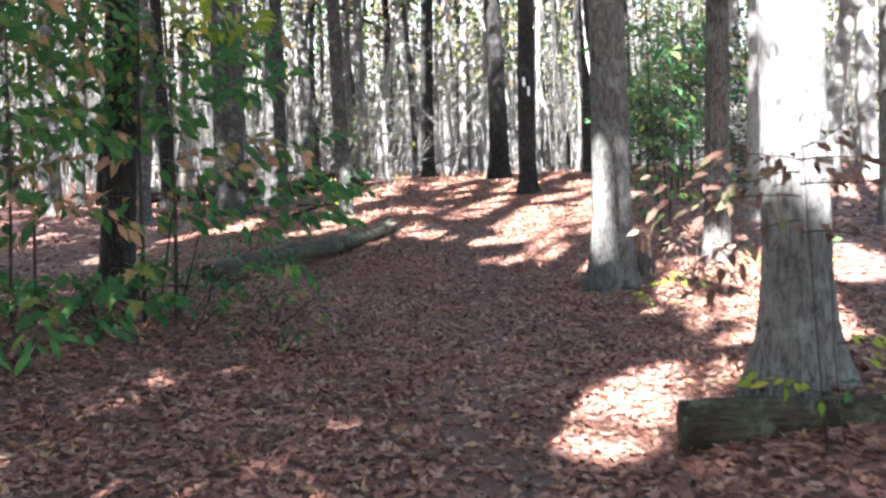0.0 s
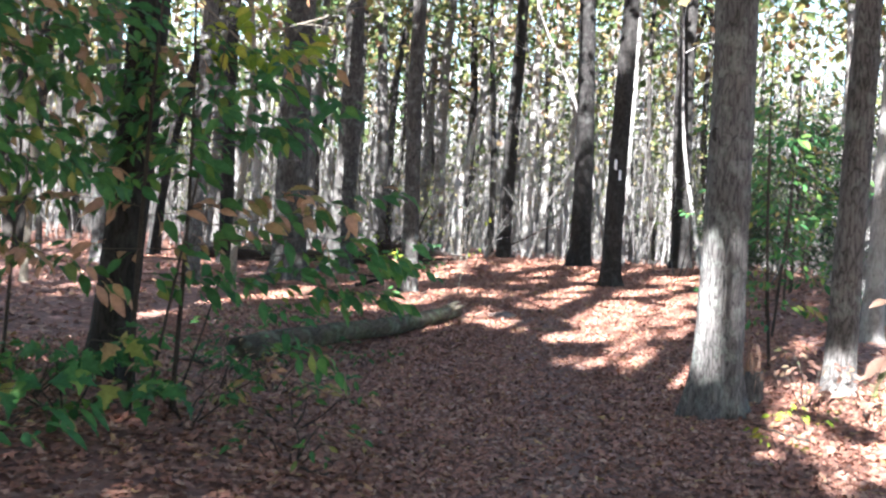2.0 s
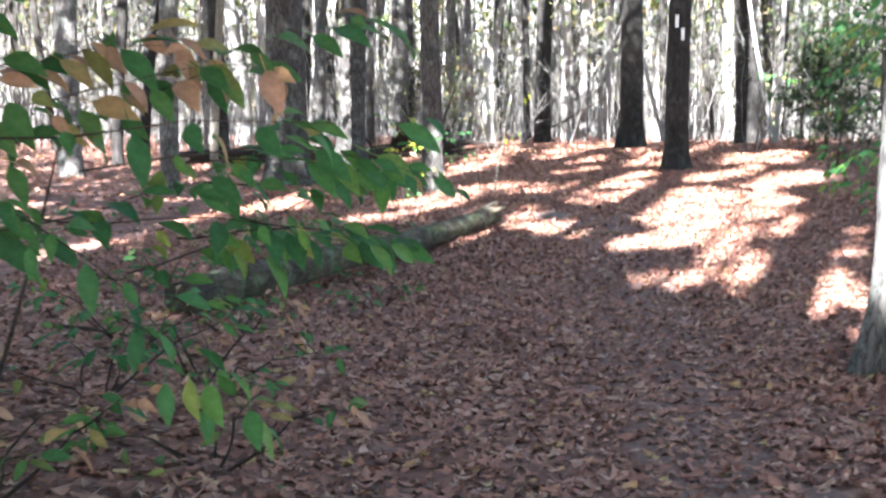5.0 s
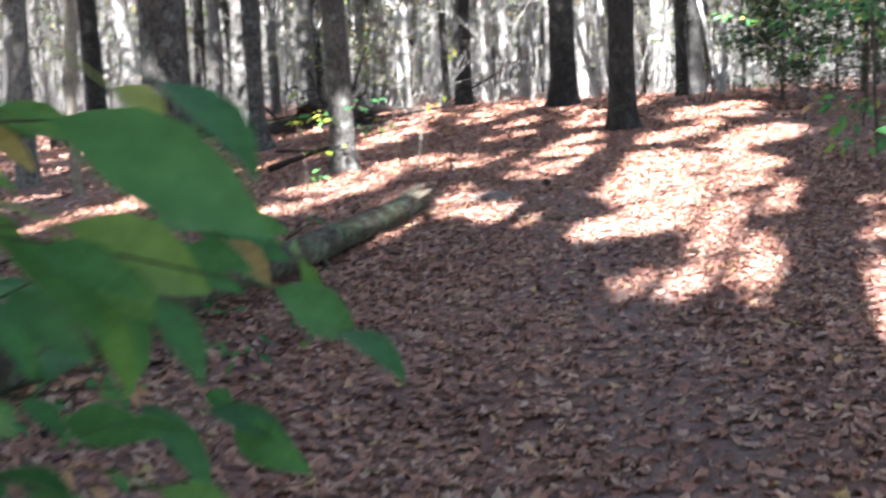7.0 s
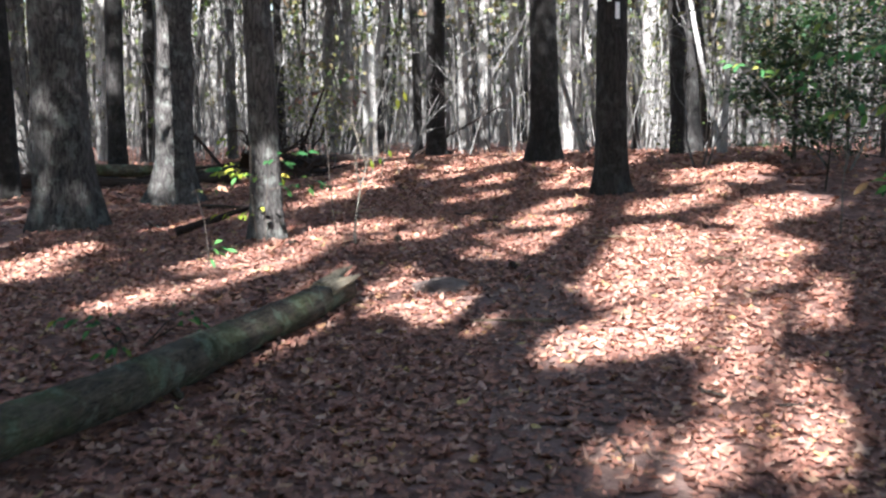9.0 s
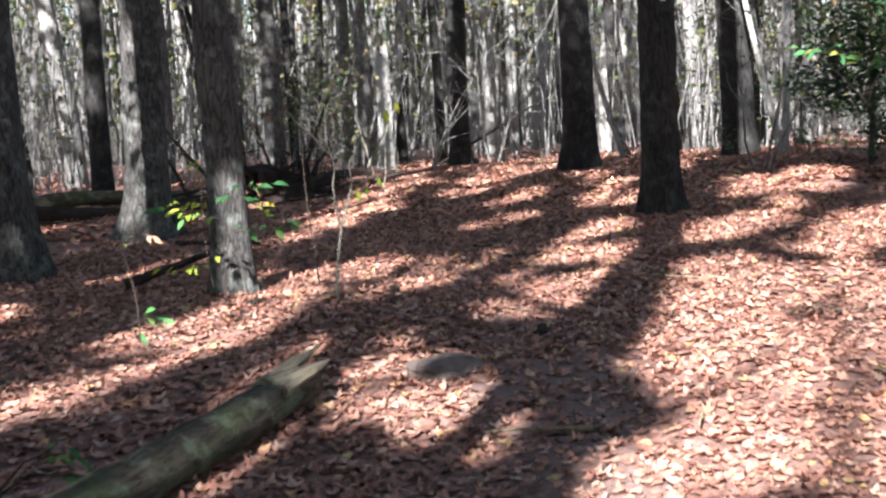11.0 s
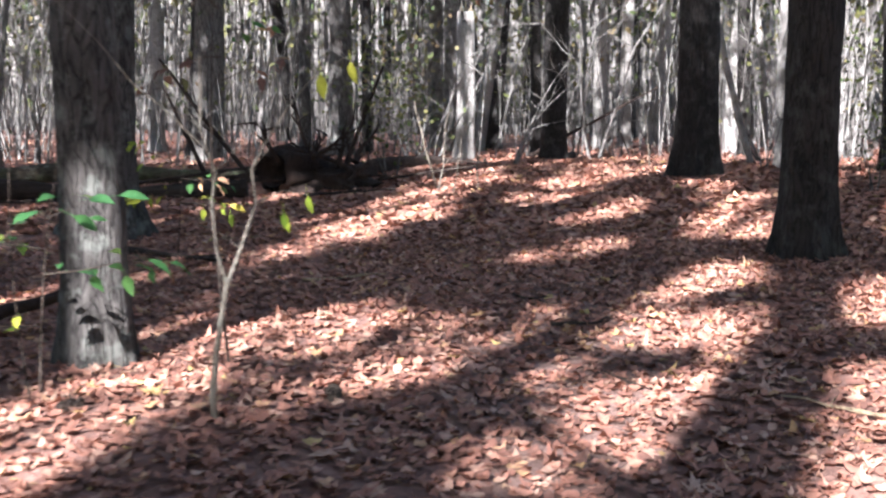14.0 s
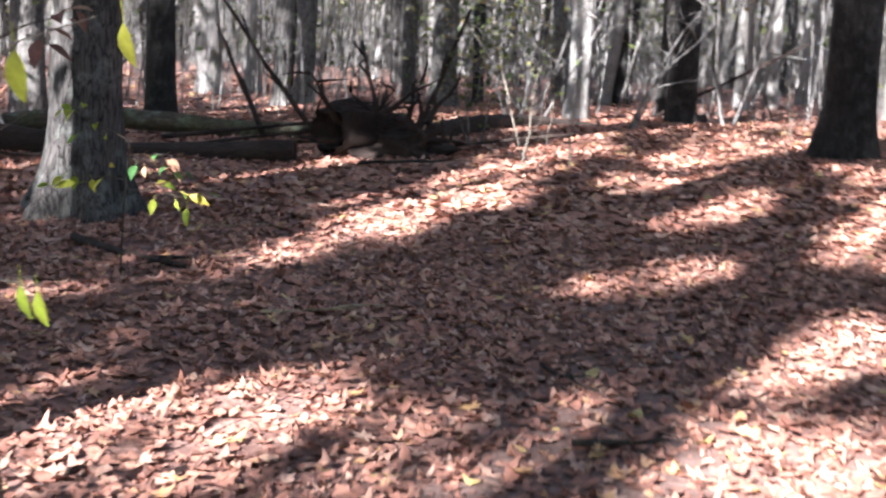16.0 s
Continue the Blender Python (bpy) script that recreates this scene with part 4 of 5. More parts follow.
leafy_sapling("sapling", -2.15, 10.1, "tall sapling with spreading green leaves", [
    ((0, 0, -0.1), (-0.05, 0.1, 3.6), 0.018), ((-0.05, 0.1, -0.1), (0.3, 0.4, 1.4), 0.01)], [
    ((0.0, 0.1, 1.75), (1.0, 0.1, 0.12), 1.2, ("green", "oval"), 45, 0.13),
    ((0.0, 0.1, 2.0), (0.9, -0.3, 0.12), 1.15, ("green", "oval"), 45, 0.13),
    ((0.0, 0.1, 1.7), (-1.0, 0.1, 0.05), 1.3, ("green", "oval"), 49, 0.13),
    ((0.0, 0.1, 1.9), (-0.8, -0.5, 0.1), 1.1, ("green", "oval"), 41, 0.13),
    ((0.0, 0.1, 2.15), (-0.9, -0.1, 0.1), 1.3, ("green", "oval"), 49, 0.13),
    ((0.0, 0.1, 2.2), (0.6, 0.3, 0.1), 1.0, ("green", "oval"), 41, 0.13),
    ((0.0, 0.1, 2.3), (0.9, 0.0, 0.15), 1.0, ("yellow", "oval"), 36, 0.13),
    ((0.0, 0.1, 1.5), (0.3, -0.8, 0.1), 0.8, ("green", "oval"), 32, 0.13)], 23, dense=True)
leafy_sapling("sapling", -3.1, 9.0, "slim dark sapling with green leaves", [
    ((0, 0, -0.1), (0.1, 0.0, 3.2), 0.014)], [
    ((0.05, 0.0, 0.7), (-0.9, -0.3, 0.1), 0.8, ("mixed", "oval"), 36, 0.13),
    ((0.05, 0.0, 0.95), (0.9, -0.3, 0.1), 0.9, ("mixed", "oval"), 36, 0.13),
    ((0.05, 0.0, 1.1), (-1.0, 0.1, 0.1), 0.9, ("green", "oval"), 36, 0.13),
    ((0.05, 0.0, 1.35), (0.7, 0.4, 0.1), 0.9, ("green", "oval"), 36, 0.13),
    ((0.05, 0.0, 1.5), (0.8, -0.3, 0.1), 0.9, ("green", "oval"), 36, 0.13),
    ((0.05, 0.0, 1.75), (-0.8, -0.3, 0.1), 0.9, ("green", "oval"), 36, 0.13),
    ((0.05, 0.0, 1.95), (0.6, 0.3, 0.1), 0.9, ("green", "oval"), 36, 0.13),
    ((0.05, 0.0, 2.1), (0.3, -0.7, 0.1), 0.9, ("green", "oval"), 36, 0.13)], 22, dense=True)
leafy_sapling("sapling", -3.3, 10.2, "leafy sapling with its green crown at head height", [
    ((0, 0, -0.1), (0.05, 0.0, 3.3), 0.015)], [
    ((0.03, 0.0, z), (math.cos(a), math.sin(a) * 0.7, 0.1), 1.1, ("green", "oval"), 45, 0.13)
    for z, a in ((1.3, 3.0), (1.55, 0.2), (1.75, 3.6), (1.95, 5.6), (2.1, 2.6), (2.2, 0.4), (2.3, 4.4), (2.45, 1.2))], 24, dense=True)
for x, y, key, w, t, tw, c, s, sd in [
        (-2.55, 9.3, ("green", "lobed"), 0.6, 0.5, 9, 10, 0.14, 31), (-2.75, 8.3, ("green", "narrow"), 0.7, 0.4, 9, 10, 0.14, 32), (-2.9, 9.6, ("green", "lobed"), 0.6, 0.5, 8, 10, 0.14, 36),
        (-2.0, 9.9, ("mixed", "oval"), 0.5, 0.4, 6, 10, 0.1, 33), (-1.5, 10.8, ("mixed", "oval"), 0.5, 0.35, 6, 8, 0.08, 34), (-1.9, 12.2, ("mixed", "oval"), 0.6, 0.35, 7, 8, 0.08, 37), (-2.5, 12.9, ("green", "oval"), 0.6, 0.4, 7, 8, 0.09, 38), (-1.25, 9.5, ("mixed", "oval"), 0.45, 0.3, 6, 8, 0.07, 39), (-2.1, 13.7, ("mixed", "oval"), 0.5, 0.3, 6, 8, 0.08, 40), (-1.5, 15.2, ("green", "oval"), 0.4, 0.25, 5, 6, 0.07, 42), (-3.0, 15.2, ("mixed", "oval"), 0.6, 0.35, 6, 8, 0.09, 43), (-1.9, 18.9, ("green", "oval"), 0.4, 0.25, 5, 6, 0.07, 44), (-2.6, 17.4, ("green", "oval"), 0.4, 0.3, 5, 6, 0.08, 45), (-2.2, 11.6, ("green", "oval"), 0.6, 0.4, 5, 8, 0.1, 35)]:
    shrub(x, y, "low leafy shrub growing from the leaf litter", key, w, t, tw, c, s, sd)

for x, y, key, w, t, tw, c, s, sd in [
        (2.65, 13.7, ("russet", "oval"), 0.6, 0.6, 9, 12, 0.085, 46), (2.95, 12.7, ("russet", "oval"), 0.5, 0.4, 8, 10, 0.08, 47), (2.35, 12.5, ("yellow", "oval"), 0.2, 0.2, 3, 4, 0.07, 48),
        (3.6, 13.2, ("mixed", "oval"), 0.5, 0.45, 7, 8, 0.11, 49), (2.0, 11.6, ("yellow", "oval"), 0.15, 0.15, 2, 4, 0.07, 50)]:
    shrub(x, y, ("small sprout with yellow-green leaves" if w < 0.3 else "low shrub with russet and brown leaves"), key, w, t, tw, c, s, sd)

# russet sapling before the front oak
leafy_sapling("sapling", 1.58, 5.2, "spindly sapling with russet leaves before the grey oak", [
    ((0.0, 0, -0.1), (-0.1, 0.05, 1.4), 0.006), ((0.09, 0.03, -0.1), (0.07, 0.05, 1.3), 0.005)], [
    ((-0.1, 0.05, z + 0.22), (math.cos(a), math.sin(a), 0.15), ln, ("russet", "oval"), int(c * 1.3), 0.068)
    for z, a, ln, c in ((0.85, 3.1, 0.55, 22), (0.75, 3.4, 0.5, 20), (0.95, 2.8, 0.5, 20), (1.0, 3.6, 0.4, 18), (0.9, 0.1, 0.5, 20), (1.0, -0.2, 0.5, 20), (1.05, 0.2, 0.4, 18), (0.7, -0.1, 0.4, 14))] + [
    ((0.05, 0.05, 0.45), (0.6, -0.1, 0.1), 0.3, ("yellow", "oval"), 10, 0.07),
    ((0.0, 0.0, 0.25), (-0.6, -0.1, 0.1), 0.3, ("yellow", "oval"), 10, 0.07),
    ((0.05, 0.0, 0.3), (0.3, -0.5, 0.1), 0.25, ("mixed", "oval"), 8, 0.05)], 41)

# green thicket beyond the trail oak, and the branch reaching out of it
for x, y, z0, s in [(4.0, 22.6, 0, 51), (4.7, 25.4, 0, 52), (4.6, 21.0, 0, 53), (3.45, 19.4, 0, 56), (2.85, 16.4, 0, 57), (4.5, 23.8, 0, 58)]:
    r = random.Random(s)
    leafy_sapling("sapling", x, y, "green leafy sapling in the thicket", [((0, 0, -0.1), (r.uniform(-0.2, 0.2), 0, 4.2), 0.02)],
                  [((0, 0, zz), (math.cos(a), math.sin(a) * 0.6, 0.05), 0.85, ("green", "oval"), 22, 0.12)
                   for zz, a in [((0.5 if y < 21.5 else 1.2) + 0.22 * i, r.uniform(0, 6.28)) for i in range(12)]], s)
leafy_sapling("sapling", 4.3, 26.7, "sapling with a bright green leafy branch", [((0, 0, -0.1), (0.1, 0, 2.6), 0.015)], [
    ((0, 0, 1.35), (-1.0, 0.0, 0.12), 1.25, ("green", "oval"), 18, 0.14), ((0, 0, 1.2), (-0.8, -0.4, 0.05), 0.9, ("green", "oval"), 14, 0.14),
    ((0, 0, 1.6), (0.8, 0.2, 0.1), 0.9, ("green", "oval"), 14, 0.14)], 54)

# seedling with yellow-green leaves at the slim trunk, and the bare forked sapling
leafy_sapling("sapling", -1.68, 22.75, "seedling with sparse yellow-green leaves", [((0, 0, -0.1), (0.1, 0, 0.95), 0.006), ((-0.05, 0.05, -0.1), (-0.12, 0.05, 0.9), 0.005)], [
    ((0.03, 0, 0.5), (0.8, -0.1, 0.2), 0.45, ("green", "oval"), 10, 0.1), ((0.02, 0, 0.6), (-0.6, 0.1, 0.1), 0.35, ("green", "oval"), 10, 0.1),
    ((0.05, 0, 0.72), (0.5, -0.3, 0.1), 0.35, ("green", "oval"), 8, 0.1), ((0.0, 0, 0.3), (-0.6, -0.3, 0.1), 0.35, ("yellow", "oval"), 8, 0.08),
    ((-0.08, 0.05, 0.6), (-0.3, -0.3, 0.1), 0.25, ("yellow", "oval"), 6, 0.08)], 55)
leafy_sapling("sapling", -2.0, 21.7, "thin bent seedling with a few green leaves", [((0, 0, -0.1), (-0.12, 0, 0.75), 0.006)], [
    ((-0.05, 0, 0.12), (0.5, -0.1, 0.2), 0.15, ("green", "narrow"), 4, 0.09), ((-0.1, 0, 0.6), (0.6, 0.1, 0.3), 0.25, ("mixed", "oval"), 6, 0.07)], 56)


def bare_sapling(x, y, label, seed):
    """A thin pale stem that forks knee-high into two crooked branches with bare side twigs and a few leaves."""
    rnd = random.Random(seed)
    ob = empty("sapling", x, y, None, label, "sapling")

    def limb(name, line, r0, r1, twigs):
        bm = bmesh.new()
        n = len(line) - 1
        tube(bm, line, [r0 + (r1 - r0) * i / n for i in range(n + 1)], 7, False)
        for k in range(twigs):
            p = Vector(line[rnd.randint(1, n)])
            bough(bm, p, (rnd.uniform(-1, 1), rnd.uniform(-0.6, 0.6), rnd.uniform(0.3, 1.0)), rnd.uniform(0.15, 0.35), r1 * 0.8, 4, rnd, 0)
        part(name, bm, BARK_THIN, ob)

    limb("stem", [(0, 0, -0.08), (-0.012, 0, 0.1), (0.0, 0, 0.22), (0.02, 0, 0.36), (0.045, 0, 0.5)], 0.014, 0.0095, 0)
    limb("branch", [(0.045, 0, 0.5), (0.02, -0.03, 0.62), (0.01, -0.05, 0.78), (0.035, -0.08, 0.9), (-0.01, -0.1, 1.05), (0.0, -0.12, 1.3)], 0.008, 0.003, 3)
    limb("branch", [(0.045, 0, 0.5), (0.08, 0.06, 0.62), (0.115, 0.14, 0.78), (0.1, 0.14, 0.9), (0.16, 0.13, 1.0), (0.24, 0.12, 1.12)], 0.008, 0.003, 4)
    limb("twig", [(0.0, -0.09, 0.98), (-0.08, -0.2, 1.1), (-0.17, -0.3, 1.2), (-0.24, -0.38, 1.32)], 0.005, 0.002, 1)
    limb("twig", [(0.24, 0.12, 1.12), (0.31, 0.11, 1.2), (0.36, 0.11, 1.25), (0.41, 0.3, 1.3)], 0.003, 0.0015, 0)
    limb("twig", [(0.115, 0.14, 0.78), (0.2, 0.2, 0.82), (0.28, 0.25, 0.8)], 0.003, 0.0015, 0)
    for at, size in (((0.36, 0.11, 1.24), 0.09), ((0.41, 0.4, 1.29), 0.085), ((0.1, 0.6, 0.7), 0.08), ((0.28, 0.25, 0.8), 0.07), ((0.2, 0.2, 0.74), 0.06)):
        put_leaf(ob, ("yellow", "oval"), at, (0.15, -0.15, -0.7), size, rnd)
    return ob


bare_sapling(-0.88, 22.45, "bare pale sapling with a forked stem and few yellow leaves", 61)

leafy_sapling("sapling", -1.12, 23.45, "thin sapling with drooping russet leaves at head height", [((0, 0, -0.1), (-0.05, 0.0, 1.75), 0.007)], [
    ((-0.03, 0, 1.25), (0.7, -0.2, 0.1), 0.3, ("russet", "oval"), 8, 0.08), ((-0.03, 0, 1.35), (-0.7, 0.1, 0.1), 0.32, ("russet", "oval"), 8, 0.08),
    ((-0.04, 0, 1.45), (0.4, 0.4, 0.2), 0.25, ("mixed", "oval"), 6, 0.07), ((-0.04, 0, 1.55), (-0.3, -0.3, 0.3), 0.25, ("russet", "oval"), 6, 0.075)], 57)
leafy_sapling("sapling", -2.42, 26.5, "low seedling with yellowing leaves before a thick trunk", [((0, 0, -0.1), (0.06, 0, 0.75), 0.006)], [
    ((0.03, 0, 0.45), (0.8, -0.1, 0.15), 0.4, ("yellow", "oval"), 8, 0.09), ((0.03, 0, 0.5), (-0.8, -0.1, 0.1), 0.4, ("yellow", "oval"), 8, 0.09),
    ((0.04, 0, 0.62), (0.5, -0.3, 0.1), 0.35, ("mixed", "oval"), 8, 0.09), ((0.05, 0, 0.7), (-0.4, -0.2, 0.2), 0.3, ("yellow", "oval"), 6, 0.08)], 58)

# ---- logs, stump and stones ----


def log_thing(name, foot, head, r0, r1, label, bark, seed, jagged=True, bend=0.02):
    """A fallen trunk, built along its own axis and laid down; jagged: its far end is split into splinters."""
    rnd = random.Random(seed)
    ob = empty(name, foot[0], foot[1], foot[2], label, "log")
    way = Vector(head) - Vector(foot)
    ob.rotation_euler = way.to_track_quat("Z", "Y").to_euler()
    length, steps, sd = way.length, max(24, int(way.length / 0.08)), rnd.uniform(0, 30)
    line = [Vector((bend * math.sin(5 * i / steps + sd), 0.4 * bend * math.sin(7 * i / steps), length * i / steps)) for i in range(steps + 1)]

    def wob(p, ang, i):
        c = Vector((math.cos(ang), math.sin(ang), 0))
        v = 1 + 0.22 * noise.noise(c * 1.1 + Vector((0, 0, p.z * 1.1 + sd))) + 0.13 * noise.noise(c * 2.8 + Vector((0, 0, p.z * 4.0 + sd))) + 0.07 * noise.noise(c * 6.0 + Vector((0, 0, p.z * 11.0 + sd)))
        if jagged and i > steps - 7:
            v *= 0.93 if math.sin(ang * 3 + sd) > 0.2 else 1.0
        return v

    bm = bmesh.new()
    tube(bm, line, [r0 + (r1 - r0) * i / steps for i in range(steps + 1)], 26, True, wob)
    part("bark", bm, bark, ob)
    if jagged:
        for k in range(6):
            ang = 0.7 + k * 0.35
            base = line[-1] + Vector((math.cos(ang) * r1 * 0.82, math.sin(ang) * r1 * 0.82, -0.4))
            tip = base + Vector((0, rnd.uniform(-0.02, 0.06), rnd.uniform(0.46, 0.72)))
            bm = bmesh.new()
            tube(bm, [base, base.lerp(tip, 0.65), tip], [0.036, 0.03, 0.004], 6, True)
            part("splinter", bm, OLD_WOOD, ob, "pale split wood splinter", False)
    for k in range(3):
        i = rnd.randint(4, steps - 4)
        ang = rnd.uniform(0, 6.28)
        bm = bmesh.new()
        p = line[i] + Vector((math.cos(ang), math.sin(ang), 0)) * r0 * 0.7
        tube(bm, [p, p + Vector((math.cos(ang), math.sin(ang), 0.3)) * r0 * 0.6], [0.03, 0.018], 7, True)
        part("branch_stub", bm, bark, ob)
    return ob


mossy_log = log_thing("log", (-2.62, 14.2, hz(-2.62, 14.2) + 0.1), (-0.76, 20.35, hz(-0.76, 20.35) + 0.1), 0.125, 0.1, "fallen mossy log with a splintered pale end", LOG_BARK, 71, True, 0.07)
front_log = log_thing("log", (1.04, 5.62, hz(1.04, 5.62) + 0.1), (3.2, 5.6, hz(3.2, 5.6) + 0.08), 0.118, 0.105, "short sawn log lying at the foot of the oak", LOG_BARK, 72, False)


def rough_stone(x, y, sx, sy, sz, label, seed):
    bm = bmesh.new()
    bmesh.ops.create_icosphere(bm, subdivisions=3, radius=1)
    for v in bm.verts:
        k = 1 + 0.28 * noise.noise(v.co * 1.6 + Vector((seed, 0, 0))) + 0.08 * noise.noise(v.co * 5)
        v.co = Vector((v.co.x * sx, v.co.y * sy, v.co.z * sz)) * k
    ob = part("stone", bm, stone, None, "", False)
    ob.location = (x, y, hz(x, y) - sz * 0.1)
    return tagged(ob, label, "stone")


rough_stone(-0.16, 20.9, 0.24, 0.2, 0.085, "half-buried grey stone ringed by leaves", 3.0)


def root_stump(x, y):
    ob = empty("uprooted_stump", x, y, None, "dark hollow uprooted stump with tangled roots", "stump")
    rnd = random.Random(81)
    bm = bmesh.new()
    line = [(0.5, 0.75, 0.12), (0.3, 0.4, 0.2), (0.12, 0.12, 0.26), (0.0, -0.05, 0.27), (-0.03, -0.1, 0.27)]
    tube(bm, line, [0.2, 0.24, 0.27, 0.26, 0.22], 28, False, lambda p, a, i: 1 + 0.42 * noise.noise(Vector((math.cos(a) * 2.2, math.sin(a) * 2.2, i * 0.8))))
    tube(bm, [line[4], line[3], line[2]], [0.2, 0.17, 0.05], 28, False)
    part("hollow_base", bm, DARK_WOOD, ob)
    bm = bmesh.new()
    bmesh.ops.create_icosphere(bm, subdivisions=3, radius=1)
    for v in bm.verts:
        k = 1 + 0.5 * noise.noise(v.co * 1.9) + 0.2 * noise.noise(v.co * 5)
        v.co = Vector((v.co.x * 0.55 * k + 0.45, v.co.y * 0.4 * k + 0.3, v.co.z * 0.24 * k + 0.05))
    part("earth_clump", bm, DARK_WOOD, ob, "dark earth clinging to the roots", False)
    for k in range(22):
        a = rnd.uniform(-0.3, 3.5)
        bm = bmesh.new()
        bough(bm, (rnd.uniform(-0.1, 0.8), rnd.uniform(-0.1, 0.4), rnd.uniform(0.1, 0.4)), (math.cos(a) * 1.2, rnd.uniform(-0.5, 0.5), math.sin(a) * 0.5), rnd.uniform(0.3, 0.8), 0.04, 6, rnd, 1)
        part("root", bm, DARK_WOOD, ob)
    return ob


stump = root_stump(-3.2, 32.2)
stump.scale = (1.1, 1.0, 0.95)
log_thing("log", (-7.6, 31.1, hz(-7.6, 31.1) + 0.1), (-3.35, 31.45, hz(-3.35, 31.45) + 0.08), 0.13, 0.11, "dark fallen trunk lying among the trees", DARK_WOOD, 73, False, 0.12)
log_thing("log", (-6.9, 32.4, hz(-6.9, 32.4) + 0.1), (-3.1, 34.3, hz(-3.1, 34.3) + 0.1), 0.11, 0.09, "mossy dark fallen trunk behind another", LOG_BARK, 75, False, 0.15)
fallen_b = log_thing("log", (-2.6, 34.0, hz(-2.6, 34.0) + 0.04), (-0.2, 40.0, hz(-0.2, 40) + 0.03), 0.12, 0.08, "dark fallen trunk behind the stump", DARK_WOOD, 74, False, 0.2)

def dead_snag(x, y, tall, radius):
    """A dead trunk broken off above head height, its top split into points."""
    ob = empty("snag", x, y, None, "pale dead trunk broken off high up among the trees", "snag")
    rnd = random.Random(95)
    bm = bmesh.new()
    levels = [-0.15, 0.1, 0.4, 0.9, 1.6, 2.3, tall * 0.9]
    tube(bm, [(0.02 * math.sin(2 * z), 0, z) for z in levels], [radius * (1.25 if z < 0.2 else 1.0 - 0.06 * z) for z in levels], 16, True, lambda p, a, i: 1 + 0.1 * math.sin(3 * a + i) + 0.06 * math.sin(7 * a))
    part("trunk", bm, BARK_PALE, ob)
    for k in range(7):
        a = 0.9 * k
        p = Vector((math.cos(a) * radius * 0.5, math.sin(a) * radius * 0.5, tall * 0.82))
        tip = p + Vector((0, 0, tall * rnd.uniform(0.12, 0.22)))
        bm = bmesh.new()
        tube(bm, [p, p.lerp(tip, 0.6), tip], [0.05, 0.04, 0.005], 5, True)
        part("splinter", bm, OLD_WOOD, ob, "pale split wood", False)
    return ob


dead_snag(-1.7, 37.96, 2.37, 0.15)


def splintered_stump(x, y):
    """A small broken stump whose pale wood stands up in splinters."""
    ob = empty("broken_stump", x, y, None, "small broken stump with pale pinkish splinters beside the oak", "stump")
    rnd = random.Random(91)
    bm = bmesh.new()
    tube(bm, [(0, 0, -0.1), (0, 0, 0.05), (0.01, 0, 0.22), (0.01, 0, 0.3)], [0.13, 0.115, 0.1, 0.09], 18, True, lambda p, a, i: 1 + 0.18 * math.sin(5 * a) + 0.1 * math.sin(9 * a + i))
    part("base", bm, BARK_MID, ob)
    for k in range(11):
        a = 0.57 * k
        p = Vector((math.cos(a) * 0.07, math.sin(a) * 0.07, 0.12))
        bm = bmesh.new()
        tip = p + Vector((rnd.uniform(-0.02, 0.04), rnd.uniform(-0.02, 0.02), rnd.uniform(0.25, 0.5)))
        tube(bm, [p, p.lerp(tip, 0.6), tip], [0.026, 0.02, 0.003], 5, True)
        part("splinter", bm, SPLIT, ob, "pale pinkish split wood", False)
    return ob


SPLIT = bark_material("pinkish_split_wood", (0.26, 0.14, 0.10), (0.58, 0.40, 0.31), 0.0, 30.0, 0.0, 0.0)
splintered_stump(2.2, 14.0)

# ---- trail blazes on the shaded trunk ----
def blaze(z, dx):
    bm = bmesh.new()
    w, h, r = 0.026, 0.095, 0.187
    cols = []
    for k in range(5):
        u = -w + 2 * w * k / 4 + dx
        yy = -math.sqrt(r * r - u * u)
        cols.append([bm.verts.new((u, yy, z + h * s)) for s in (-1, -0.4, 0.4, 1)])
    for a, b in zip(cols, cols[1:]):
        for i in range(3):
            bm.faces.new((a[i], b[i], b[i + 1], a[i + 1]))
    ob = part("blaze", bm, paint, tree_blaze, "white painted trail blaze")
    return ob


blaze(2.36, -0.05)
blaze(2.16, 0.045)


# ---- knot on the trail oak ----
bm = bmesh.new()
bmesh.ops.create_icosphere(bm, subdivisions=3, radius=1)
for v in bm.verts:
    r = math.hypot(v.co.x, v.co.z)
    v.co = Vector((v.co.x * 0.055, v.co.y * (0.05 if r > 0.55 else 0.012), v.co.z * 0.085)) * (1 + 0.25 * noise.noise(v.co * 2))
knot = part("knot", bm, BARK_BLACK, oak_trail, "dark knot hole with a raised rim")
knot.location = (-0.13, -0.15, 2.42)

# ---- sticks, dead stems and cones on the ground ----


def stick(x, y, length, turn, r, label, material, seed, rise=0.02, tilt=0.0):
    rnd = random.Random(seed)
    ob = empty("stick", x, y, hz(x, y) + rise, label, "stick")
    ob.rotation_euler = (0, tilt, turn)
    bm = bmesh.new()
    line = [(length * i / 6, rnd.uniform(-0.02, 0.02) * length, rnd.uniform(0, 0.015)) for i in range(7)]
    tube(bm, line, [r * (1 - 0.09 * i) * rnd.uniform(0.9, 1.1) for i in range(7)], 7, True)
    part("branch", bm, material, ob)
    for k in range(2):
        p = Vector(line[rnd.randint(2, 5)])
        bm = bmesh.new()
        tube(bm, [p, p + Vector((length * 0.12, rnd.choice((-1, 1)) * length * 0.09, 0.012)), p + Vector((length * 0.2, rnd.choice((-1, 1)) * length * 0.12, 0.02))], [r * 0.5, r * 0.4, r * 0.2], 5, True)
        part("twig", bm, material, ob)
    return ob


rs = random.Random(77)
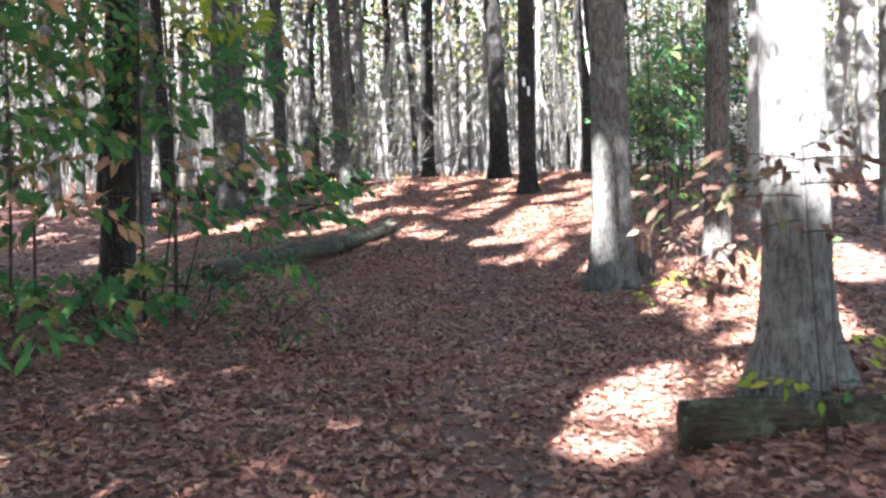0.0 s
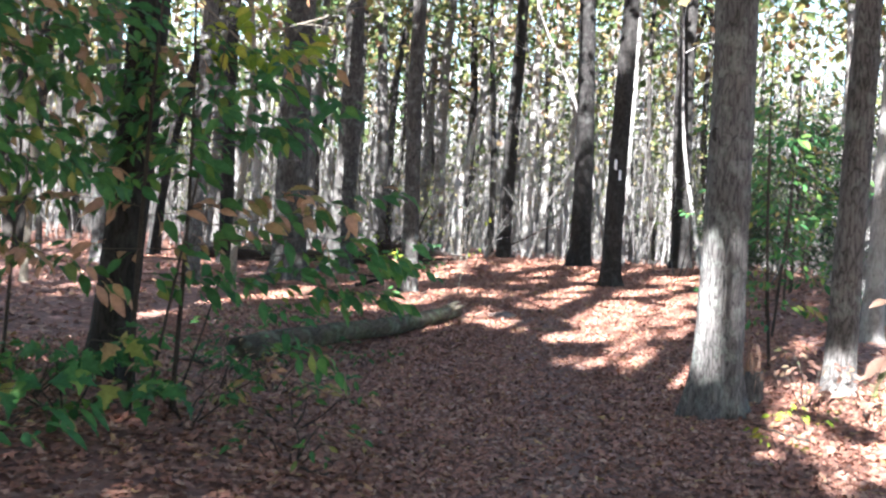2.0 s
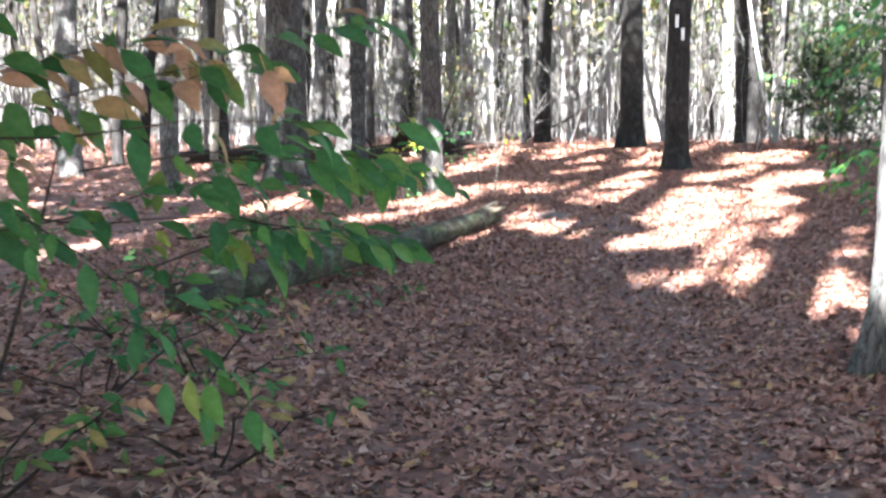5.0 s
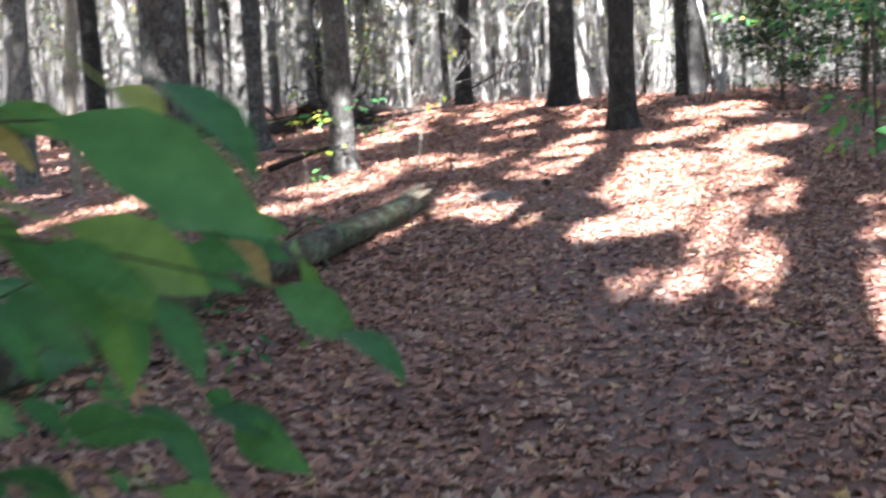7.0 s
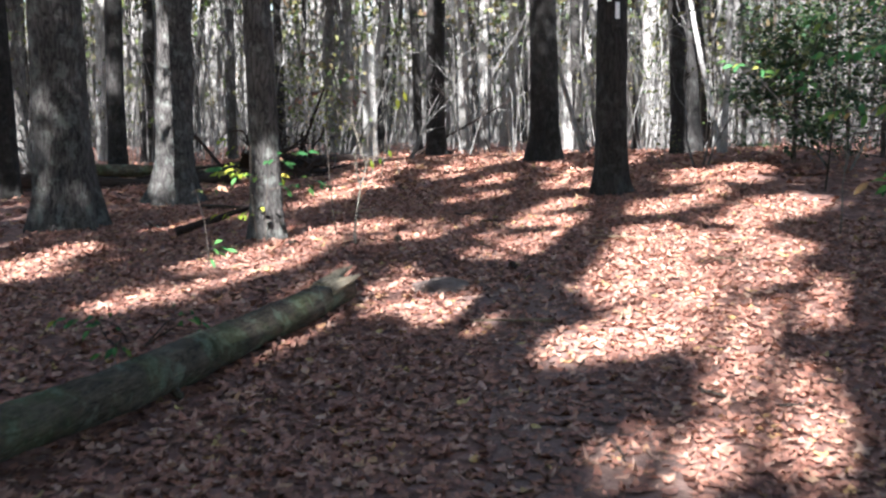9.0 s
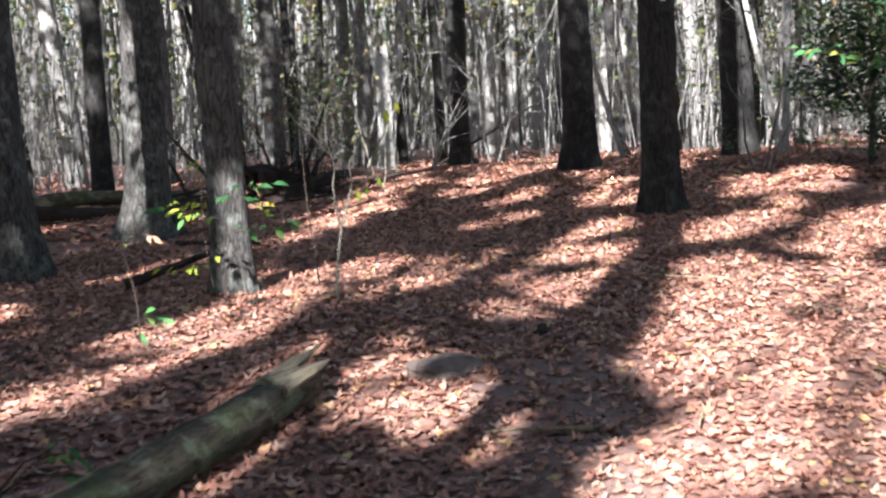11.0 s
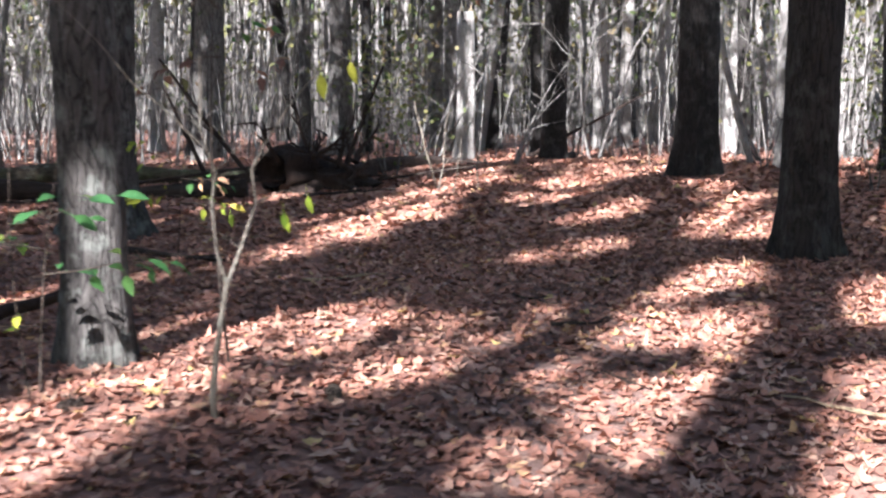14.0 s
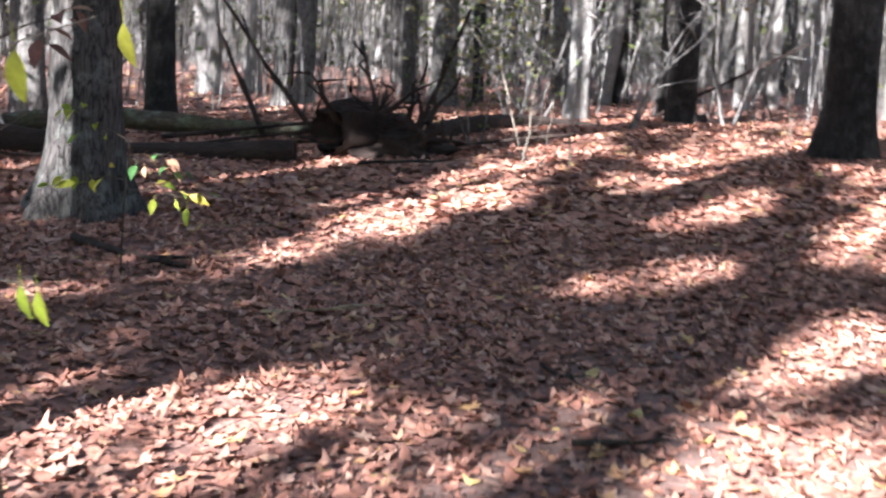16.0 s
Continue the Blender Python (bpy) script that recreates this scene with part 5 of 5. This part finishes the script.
for k in range(34):
    y = rs.uniform(5.5, 31)
    x = rs.uniform(-3.6, 3.2)
    pale = rs.random() < 0.45
    stick(x, y, rs.uniform(0.18, 0.7), rs.uniform(0, 6.28), rs.uniform(0.006, 0.014), ("dark broken stick lying on fallen leaves", "pale dry stick lying on fallen leaves")[pale], RAW_WOOD if pale else TWIG, 800 + k)
stick(-2.75, 24.1, 0.85, 0.35, 0.042, "short dark branch leaning against the slim trunk", DARK_WOOD, 851, 0.05, -0.28)
stick(-3.1, 27.2, 1.1, -0.5, 0.03, "dead branch lying behind the slim trunk", DARK_WOOD, 852, 0.03, 0.0)
for k, (x, y, ln, rr) in enumerate(((-4.6, 31.4, 1.6, 0.022), (-4.0, 33.0, 1.4, 0.02), (-2.7, 31.4, 1.0, 0.018), (-5.2, 32.6, 1.8, 0.028), (-2.2, 33.0, 1.2, 0.018), (-6.4, 30.6, 1.5, 0.02))):
    stick(x, y, ln, rs.uniform(-0.7, 0.7), rr, "dead branch lying by the uprooted stump", DARK_WOOD, 860 + k, 0.06, rs.uniform(-0.2, 0.0))
for k, (x, y, ln, lean) in enumerate(((-3.9, 33.6, 1.9, -2.25), (-4.3, 33.2, 1.3, -2.0), (-2.7, 33.2, 1.5, -1.2), (-2.9, 33.0, 1.1, -1.9), (-0.9, 40.4, 2.6, -0.5))):
    stick(x, y, ln, rs.uniform(-0.4, 0.4), 0.035, "dead limb leaning out of the fallen wood", DARK_WOOD, 900 + k, 0.0, lean)
for k, (x, y) in enumerate(((3.55, 21.9), (3.7, 22.4), (3.35, 22.9), (-1.3, 31.8), (-1.15, 32.0), (-1.4, 32.3), (-0.9, 31.9), (1.1, 36.2))):
    stick(x, y, rs.uniform(0.5, 1.1), rs.uniform(0, 6.28), 0.009, "thin dead stem standing in the leaves", BARK_THIN, 880 + k, 0.0, -rs.uniform(1.15, 1.5))


def pine_cone(x, y, seed):
    """A cone of overlapping scales in a spiral."""
    ob = empty("pine_cone", x, y, hz(x, y) + 0.035, "brown open pine cone on the leaves", "pine cone")
    ob.rotation_euler = (1.3, 0.2, seed)
    bm = bmesh.new()
    tube(bm, [(0, 0, -0.05), (0, 0, 0), (0, 0, 0.05)], [0.012, 0.016, 0.004], 7, True)
    part("core", bm, DARK_WOOD, ob)
    for k in range(36):
        q = k / 36
        a = 2.4 * k
        r = 0.034 * math.sin(0.5 + 2.4 * q)
        bm = bmesh.new()
        c, t = Vector((math.cos(a), math.sin(a), 0)), Vector((-math.sin(a), math.cos(a), 0))
        z = -0.045 + 0.09 * q
        v = [bm.verts.new(p) for p in (c * 0.008 + Vector((0, 0, z)), c * r + t * 0.009 + Vector((0, 0, z + 0.008)), c * (r + 0.004) + Vector((0, 0, z + 0.014)), c * r - t * 0.009 + Vector((0, 0, z + 0.008)))]
        bm.faces.new(v)
        part("scale", bm, TWIG, ob, "", False)
    return ob


for k, (x, y) in enumerate(((-0.55, 22.9), (-1.45, 22.5), (0.4, 21.6))):
    pine_cone(x, y, k * 1.7)
